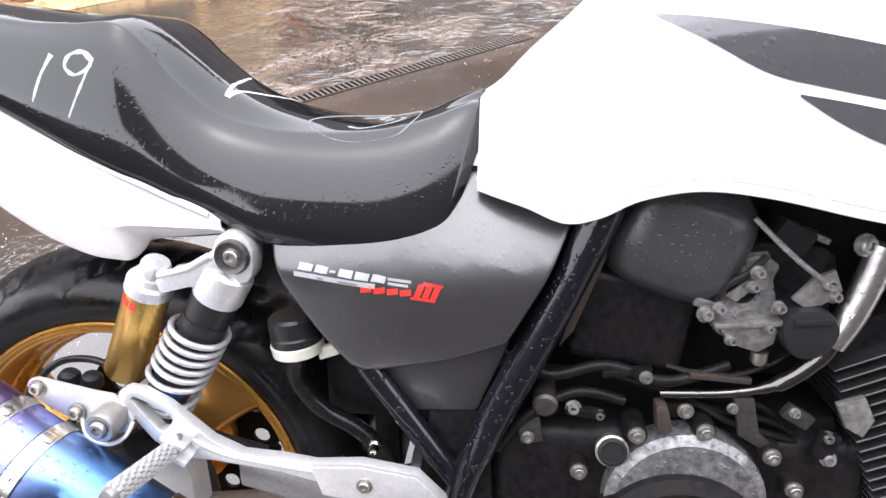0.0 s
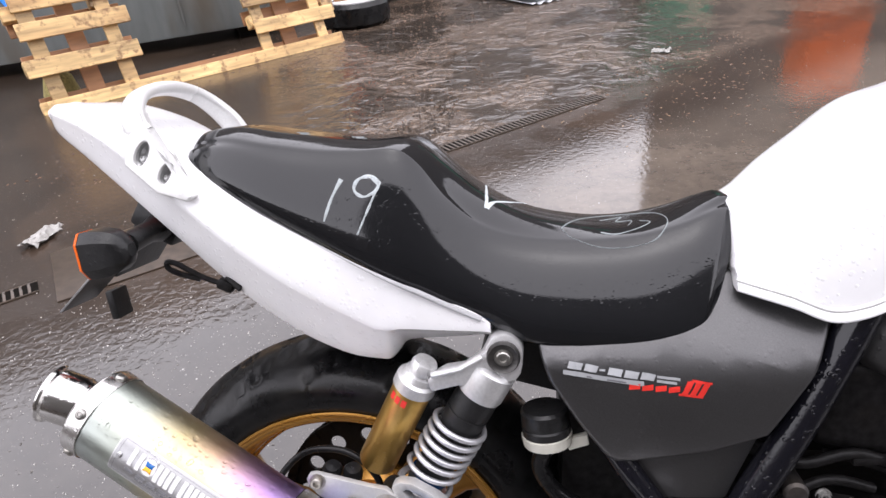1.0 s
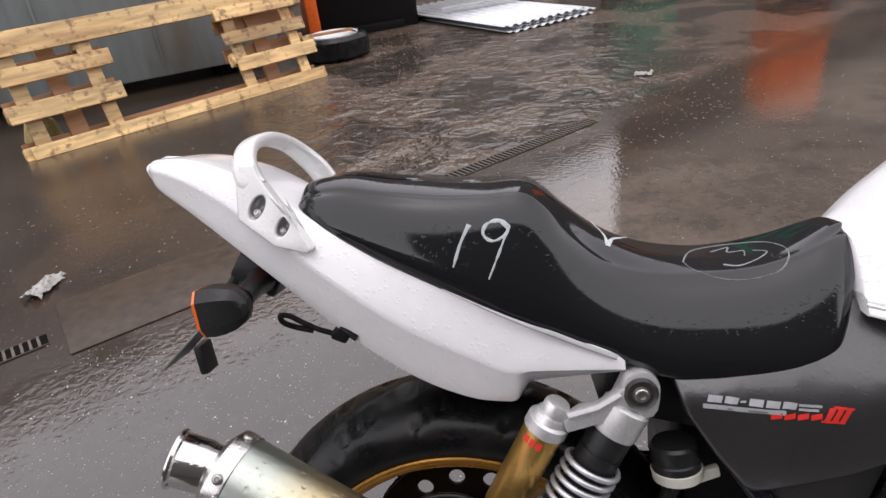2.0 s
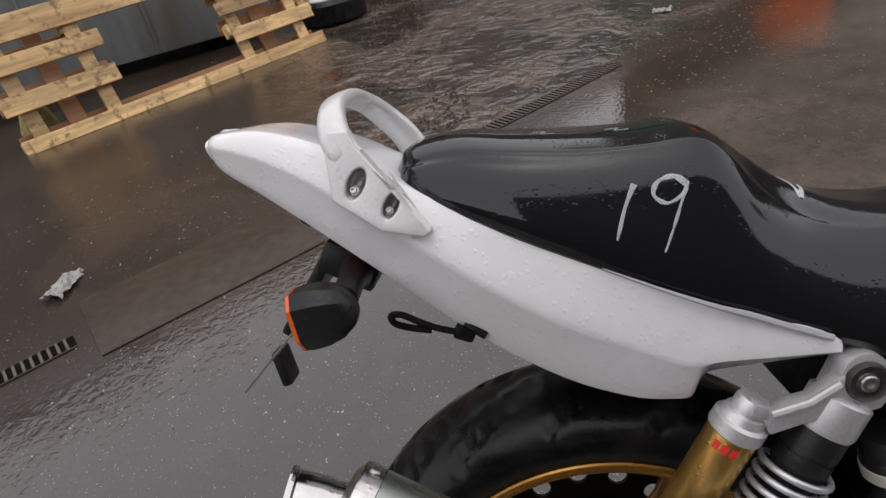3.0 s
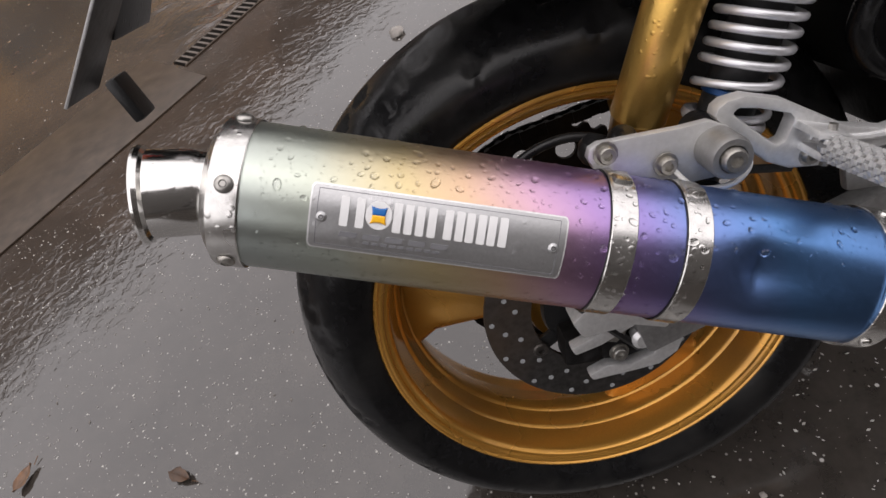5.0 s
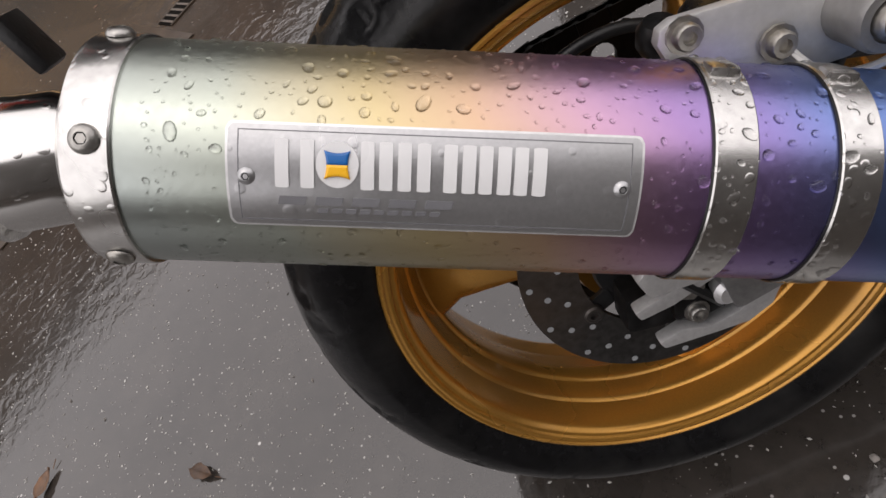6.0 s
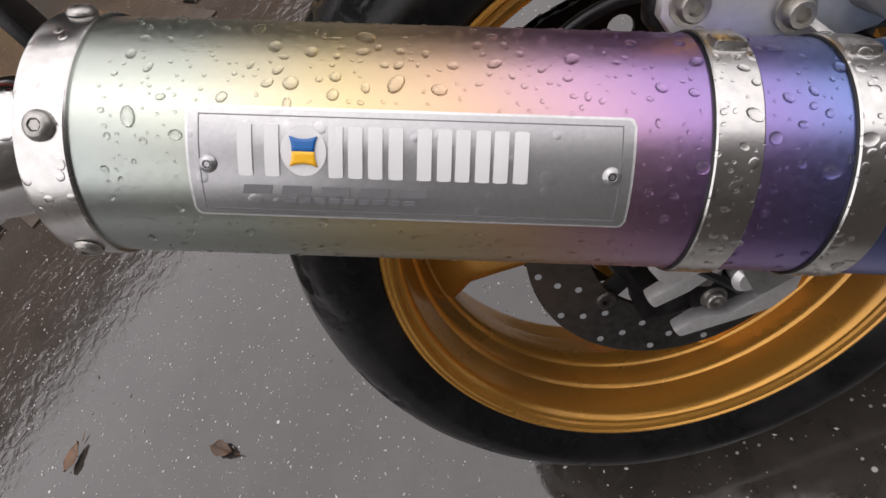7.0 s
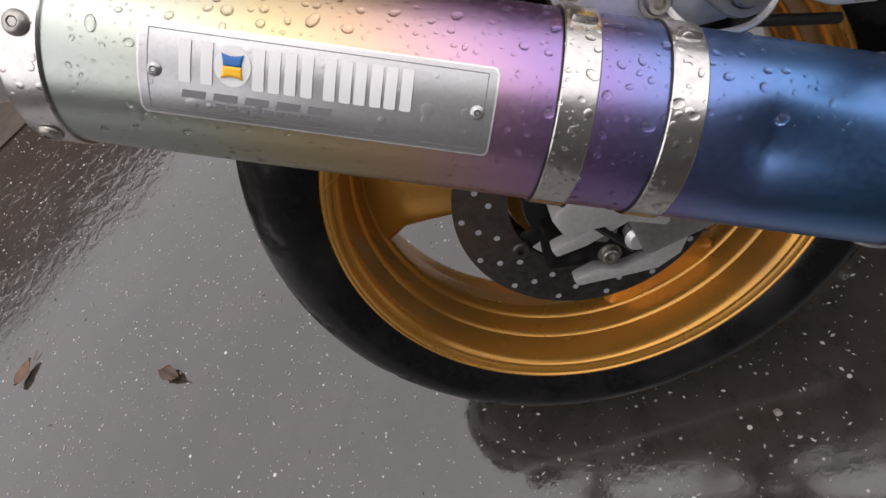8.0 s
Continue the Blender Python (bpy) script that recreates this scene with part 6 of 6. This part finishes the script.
part("oil_hose", tube(spline([(0.47, -0.13, 0.44), (0.50, -0.138, 0.485), (0.55, -0.134, 0.515), (0.60, -0.13, 0.505)], 6), 0.0055, 10), DULL_BLACK, eng)
part("head_stay", prism([(0.800, 0.52), (0.825, 0.53), (0.838, 0.505), (0.830, 0.485), (0.812, 0.495)], -0.146, -0.138, 0.002), CARB, eng)
# box enlarged, two black blocks added, so the gaps behind stay dark
part("battery_box", box((0.375, 0, 0.565), (0.20, 0.20, 0.23), None, 0.012), DULL_BLACK, bike, "black inner box behind the side cover")
part("saddle_gap_fill", box((0.255, -0.045, 0.648), (0.13, 0.15, 0.085), Matrix.Rotation(radians(14), 3, "Y"), 0.01), BLACK_PLASTIC, bike, "added black block keeping the gap under the saddle dark")
part("tyre_gap_fill", box((0.343, 0, 0.470), (0.032, 0.19, 0.22), None, 0.012), DULL_BLACK, bike, "added black block keeping the gap ahead of the rear tyre dark")
part("stand", tube([(0.44, 0.10, 0.28), (0.36, 0.20, 0.14), (0.30, 0.285, 0.083)], 0.011, 12), DULL_BLACK, bike, "black side stand leg")
# front end, out of view, so that the machine stands whole
fw = part("front_wheel", lathe(prof, Vector((1.41, 0, 0.305)), (0, 1, 0), 64, closed=True), GOLD, bike, "gold front wheel with black tyre")
part("tyre", lathe([(s * 0.8, r) for s, r in ([(-a, b) for a, b in half] + [(a, b) for a, b in reversed(half[:-1])])], Vector((1.41, 0, 0.305)), (0, 1, 0), 96, closed=True), RUBBER, fw)
part("front_hub", lathe([(-0.06, 0.0), (-0.06, 0.04), (0.06, 0.04), (0.06, 0.0)], Vector((1.41, 0, 0.305)), (0, 1, 0), 24), GOLD, fw)
for a0 in (90, 210, 330):
    part("spoke", box(Vector((1.41, 0, 0.305)) + Matrix.Rotation(radians(a0), 3, "Y") @ Vector((0.12, 0, 0)), (0.18, 0.03, 0.05), Matrix.Rotation(radians(a0), 3, "Y"), 0.01), GOLD, fw)
fork = part("front_fork", tube([(1.40, -0.10, 0.30), (1.14, -0.10, 0.93)], 0.022, 14), ALU, bike, "silver front fork")
part("fork_leg", tube([(1.40, 0.10, 0.30), (1.14, 0.10, 0.93)], 0.022, 14), ALU, fork)
part("yoke", box((1.13, 0, 0.93), (0.06, 0.26, 0.04), None, 0.01), ALU, fork)
part("handlebar", tube(spline([(1.02, -0.36, 1.04), (1.08, -0.22, 1.04), (1.12, 0, 0.98), (1.08, 0.22, 1.04), (1.02, 0.36, 1.04)], 5), 0.011, 10), DULL_BLACK, fork)

# ---- yard things ----
PO, PU = Vector((-2.832, 3.100, 0)), Vector((0.7040, 0.7102, 0)).normalized()
PB_ = Vector((-PU.y, PU.x, 0))
LEANP = radians(20)
PN = (PB_ * math.cos(LEANP) - Vector((0, 0, math.sin(LEANP)))).normalized()
PH = PN.cross(PU) * -1 if (PN.cross(PU)).z < 0 else PN.cross(PU)
pallet = thing("pallet", "rain-wet pine pallet with gaps leaning on a grey skip", "pallet", Matrix.Translation(PO) @ Matrix((PU, PN, PH)).transposed().to_4x4())


def along(s):
    return 0.9632 * s + -0.0220 * s * s


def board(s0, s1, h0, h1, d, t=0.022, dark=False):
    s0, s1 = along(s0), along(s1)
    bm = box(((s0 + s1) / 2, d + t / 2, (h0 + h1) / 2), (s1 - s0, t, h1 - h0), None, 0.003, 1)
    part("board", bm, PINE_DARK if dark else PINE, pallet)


board(0.0, 2.37, 0.0, 0.085, 0.0)
board(0.02, 2.30, 0.64, 0.79, 0.0)
board(-0.04, 0.70, 0.235, 0.345, -0.024)
board(0.0, 0.71, 0.46, 0.565, -0.024)
board(1.60, 2.36, 0.20, 0.30, -0.024)
board(1.56, 2.33, 0.40, 0.49, -0.024)
board(1.56, 2.30, 0.58, 0.66, -0.024)
for s in (0.04, 0.52, 1.62, 2.16):
    board(s, s + 0.10, 0.0, 0.78, 0.022)
# the back layer takes a darker, redder brown than the front boards
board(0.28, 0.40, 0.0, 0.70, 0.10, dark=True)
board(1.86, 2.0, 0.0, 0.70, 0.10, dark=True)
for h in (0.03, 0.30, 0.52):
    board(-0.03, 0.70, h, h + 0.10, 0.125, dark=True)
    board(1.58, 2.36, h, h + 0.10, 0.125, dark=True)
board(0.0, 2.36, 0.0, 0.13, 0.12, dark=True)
for s in (-0.04, 0.5, 1.6, 2.30):
    for h in (0.0, 0.26, 0.60):
        part("block", box((along(s + 0.05), 0.075, h + 0.045), (0.10, 0.09, 0.09), None, 0.004, 1), PINE, pallet)

skip = thing("skip", "weathered grey steel skip standing behind the pallet", "skip", Matrix.Translation((-3.05, 4.58, 0)) @ Matrix.Rotation(radians(28), 4, "Z"))
part("body", prism([(-2.6, 0.10), (1.35, 0.10), (1.55, 1.5), (-2.8, 1.5)], 0.0, 1.8, 0.02), SKIP, skip)
for x in (-2.0, -1.2, -0.4, 0.4, 1.1):
    part("rib", box((x, -0.008, 0.83), (0.022, 0.02, 1.3), None, 0.006), SKIP, skip)
part("top_rim", box((-0.63, 0, 1.5), (4.4, 0.12, 0.1), None, 0.015), SKIP, skip)
for x in (-2.2, 0.9):
    part("skid", box((x, 0.9, 0.05), (0.16, 1.6, 0.10), None, 0.02), DULL_BLACK, skip)

ot = thing("car_tyre", "old car tyre with a pale wheel lying on the wet yard", "tyre", pose(-1.38, 5.36, 0))
part("tread", lathe([(0.005, 0.20), (0.0, 0.27), (0.03, 0.31), (0.10, 0.318), (0.17, 0.31), (0.20, 0.27), (0.195, 0.20), (0.10, 0.19)], (0, 0, 0), (0, 0, 1), 56, closed=True, push=lambda s, r, a: -0.008 if r > 0.305 and int(a * 28 / math.pi) % 2 else 0), RUBBER, ot, "", 40)
part("wheel_disc", lathe([(0.16, 0.0), (0.16, 0.08), (0.13, 0.10), (0.13, 0.15), (0.18, 0.19), (0.20, 0.215), (0.205, 0.225), (0.19, 0.225), (0.10, 0.19), (0.10, 0.0)], (0, 0, 0), (0, 0, 1), 40), BADGE_WHITE, ot, "pale painted steel wheel")
part("wood_scrap", box((0.0, 0.02, 0.212), (0.36, 0.05, 0.02), Matrix.Rotation(radians(25), 3, "Z"), 0.004), PINE_DARK, ot)

om = thing("orange_machine", "orange and black machine standing behind the pallet", "machine", pose(-1.78, 6.35, 0, 0, 0, 22))
part("orange_panel", box((-0.05, 0, 0.45), (0.12, 0.5, 0.9), None, 0.02), ORANGE, om)
part("black_body", box((0.55, 0.2, 0.5), (1.05, 0.6, 1.0), None, 0.03), DULL_BLACK, om)
part("skid", box((0.3, 0.1, 0.04), (1.2, 0.5, 0.08), None, 0.01), DULL_BLACK, om)

# corrugated sheets
sheets = thing("roof_sheets", "galvanised corrugated sheets stacked on the wet yard", "sheets", pose(-0.02, 6.72, 0, 0, 0, 37))


def corrugated(w, l, z):
    bm = bmesh.new()
    n = 120
    rowa, rowb = [], []
    for k in range(n + 1):
        x = -w / 2 + w * k / n
        zz = z + 0.012 + 0.008 * math.copysign(min(1, abs(1.6 * math.sin(2 * math.pi * k / 12))), math.sin(2 * math.pi * k / 12))
        rowa.append(bm.verts.new((x, -l / 2, zz)))
        rowb.append(bm.verts.new((x, l / 2, zz)))
    for k in range(n):
        bm.faces.new((rowa[k], rowa[k + 1], rowb[k + 1], rowb[k]))
    return bm


for i, (dx, dy) in enumerate(((0, 0), (0.06, 0.03), (-0.05, 0.02))):
    o = part("sheet", corrugated(1.04, 2.1, 0.003 + i * 0.028), ZINC_SHEET, sheets)
    o.location = (dx, dy, 0)
    thick(o, 0.002)
part("loose_bar", box((0.05, 0.1, 0.125), (1.0, 0.05, 0.025), Matrix.Rotation(radians(-14), 3, "Z"), 0.004), ZINC_SHEET, sheets)

# broom beside the pallet
broom = thing("broom", "blue-handled broom with a purple collar on the ground", "broom", pose(-3.05, 3.55, 0))
part("handle", tube([(0.02, -0.05, 0.30), (-0.75, 0.55, 0.75)], 0.016, 12), BLUE_PLASTIC, broom)
part("collar", lathe([(0, 0.03), (0.05, 0.045), (0.10, 0.03), (0.10, 0)], (0.08, -0.10, 0.22), (-0.5, 0.4, 0.6), 14), PURPLE, broom)
part("bristles", lathe([(0, 0.03), (0.08, 0.09), (0.2, 0.12), (0.21, 0.0)], (0.06, -0.08, 0.22), (-0.2, 0.15, -1), 18), BRISTLE, broom)

# what the wet ground mirrors at the far side
oc = thing("orange_container", "orange steel container on a dark frame", "container", pose(4.08, 9.0, 0))
part("box", box((0, 0, 1.40), (0.72, 0.8, 1.15), None, 0.03), ORANGE, oc)
part("frame", box((0, 0, 0.41), (0.68, 0.75, 0.82), None, 0.02), DULL_BLACK, oc)
gc = thing("green_container", "green steel container with a small box on a post", "container", pose(2.1, 9.2, 0))
part("box", box((0, 0, 0.72), (0.80, 0.8, 0.70), None, 0.03), GREEN, gc)
part("frame", box((0, 0, 0.185), (0.9, 0.75, 0.37), None, 0.02), DULL_BLACK, gc)
part("post", box((-0.52, 0, 0.75), (0.08, 0.08, 1.5), None, 0.01), DULL_BLACK, gc)
part("small_box", box((-0.54, -0.05, 1.60), (0.46, 0.3, 0.36), None, 0.02), GREEN, gc)


# litter
def crumpled(name, at, size, mat, label, category, seed, parent=None):
    r = random.Random(seed)
    bm = bmesh.new()
    bmesh.ops.create_grid(bm, x_segments=14, y_segments=10, size=0.5)
    for v in bm.verts:
        k = noise.noise(Vector((v.co.x * 3 + seed, v.co.y * 3, 0)))
        v.co = Vector((v.co.x * size[0] + 0.06 * size[0] * r.uniform(-1, 1), v.co.y * size[1] + 0.08 * size[1] * r.uniform(-1, 1), size[2] * (0.15 + abs(k) * 2.2 + 0.35 * r.random())))
    ob = part(name, bm, mat)
    ob.location = at
    ob.rotation_euler = (0, 0, r.uniform(0, 6))
    thick(ob, 0.001)
    return tagged(ob, label, category)


crumpled("paper_scrap", (-1.73, 1.50, 0), (0.17, 0.09, 0.02), PAPER, "soggy white paper scrap on the ground", "litter", 3)
crumpled("paper_scrap", (1.02, 3.80, 0), (0.11, 0.07, 0.015), PAPER, "soggy white paper scrap on the ground", "litter", 4)


def leaf(at, turn, size):
    bm = bmesh.new()
    mid, lft, rgt = [], [], []
    for k in range(7):
        t = k / 6
        w = size * 0.28 * math.sin(math.pi * min(1, t * 1.05 + 0.02)) * (1 + 0.25 * math.sin(9 * t))
        c = size * (t - 0.5)
        zc = 0.003 + 0.12 * size * (2 * t - 1) ** 2
        mid.append(bm.verts.new((c, 0, zc)))
        lft.append(bm.verts.new((c, w, zc + 0.18 * size * abs(math.sin(3 * t)))))
        rgt.append(bm.verts.new((c, -w, zc + 0.10 * size)))
    for k in range(6):
        bm.faces.new((mid[k], mid[k + 1], lft[k + 1], lft[k]))
        bm.faces.new((rgt[k], rgt[k + 1], mid[k + 1], mid[k]))
    tube([(size * 0.5, 0, 0.003), (size * 0.8, 0.02 * size, 0.006)], 0.0008, 6, bm)
    ob = part("dead_leaf", bm, LEAF)
    ob.location, ob.rotation_euler = at, (0, 0, turn)
    thick(ob, 0.0006)
    return tagged(ob, "curled brown dead leaf on wet concrete", "leaf", "dead leaves")


leaf((-1.06, 0.315, 0.0), 1.1, 0.055)
leaf((-0.72, 0.197, 0.0), -0.6, 0.05)


def scatter(name, label, mat, n, area, size, seed, tall=0.5, clump=0.0):
    r = random.Random(seed)
    verts, faces = [], []
    for _ in range(n):
        x, y = r.uniform(*area[0]), r.uniform(*area[1])
        if clump and noise.noise(Vector((x * 1.1, y * 0.8, seed))) + 0.35 * noise.noise(Vector((x * 5, y * 5, seed))) < clump * (r.random() - 0.25):
            continue
        s = size * r.uniform(0.5, 1.5)
        a = r.uniform(0, 6.3)
        c, d = math.cos(a) * s, math.sin(a) * s
        e = r.uniform(0.25, 0.6)
        b = len(verts)
        verts += [(x - c, y - d, 0.0005), (x + d * e, y - c * e, 0.0005), (x + c, y + d, 0.0005), (x - d * e, y + c * e, 0.0005), (x, y, s * tall)]
        faces += [(b, b + 1, b + 4), (b + 1, b + 2, b + 4), (b + 2, b + 3, b + 4), (b + 3, b, b + 4)]
    me = bpy.data.meshes.new(name)
    me.from_pydata(verts, [], faces)
    me.materials.append(mat)
    return tagged(new(name, me), label, "litter", kind="stuff")


scatter("leaf_litter", "scattered dead leaves and wood chips on the wet yard", LEAF, 5200, ((-2.4, 1.6), (2.0, 7.2)), 0.010, 11, 0.4, 0.9)
scatter("wood_chips", "tan wood chips and straw strewn over the wet yard", CHIP, 900, ((-1.9, 1.2), (2.2, 6.8)), 0.007, 17, 0.3, 0.9)
scatter("mud_clods", "clods of wet mud and leaf mould on the yard", MUD, 700, ((-0.75, -0.2), (2.45, 2.95)), 0.012, 14, 0.8, 0.5)
scatter("pale_chips", "pale chips and grit on the wet concrete", STONE, 700, ((-2.2, 2.4), (-0.6, 4.0)), 0.0035, 12, 0.7)
scatter("white_grit", "fine white grit on the wet concrete round the wheel", PALE_GRIT, 3800, ((-1.3, 0.7), (-0.5, 1.1)), 0.0024, 13, 0.7)


def stone(at, s, seed):
    bm = bmesh.new()
    bmesh.ops.create_icosphere(bm, subdivisions=2, radius=s)
    for v in bm.verts:
        v.co *= 1 + 0.35 * noise.noise(v.co * (1.2 / s) + Vector((seed, 0, 0)))
        v.co.z = max(v.co.z * 0.7, -0.25 * s)
    ob = part("stone", bm, STONE)
    ob.location = (at[0], at[1], 0.25 * s)
    return tagged(ob, "small grey stone on the wet concrete", "stone", "stones")


stone((-0.12, 1.33), 0.022, 1)
stone((-0.02, -0.22), 0.006, 2)
stone((0.12, -0.13), 0.0045, 3)
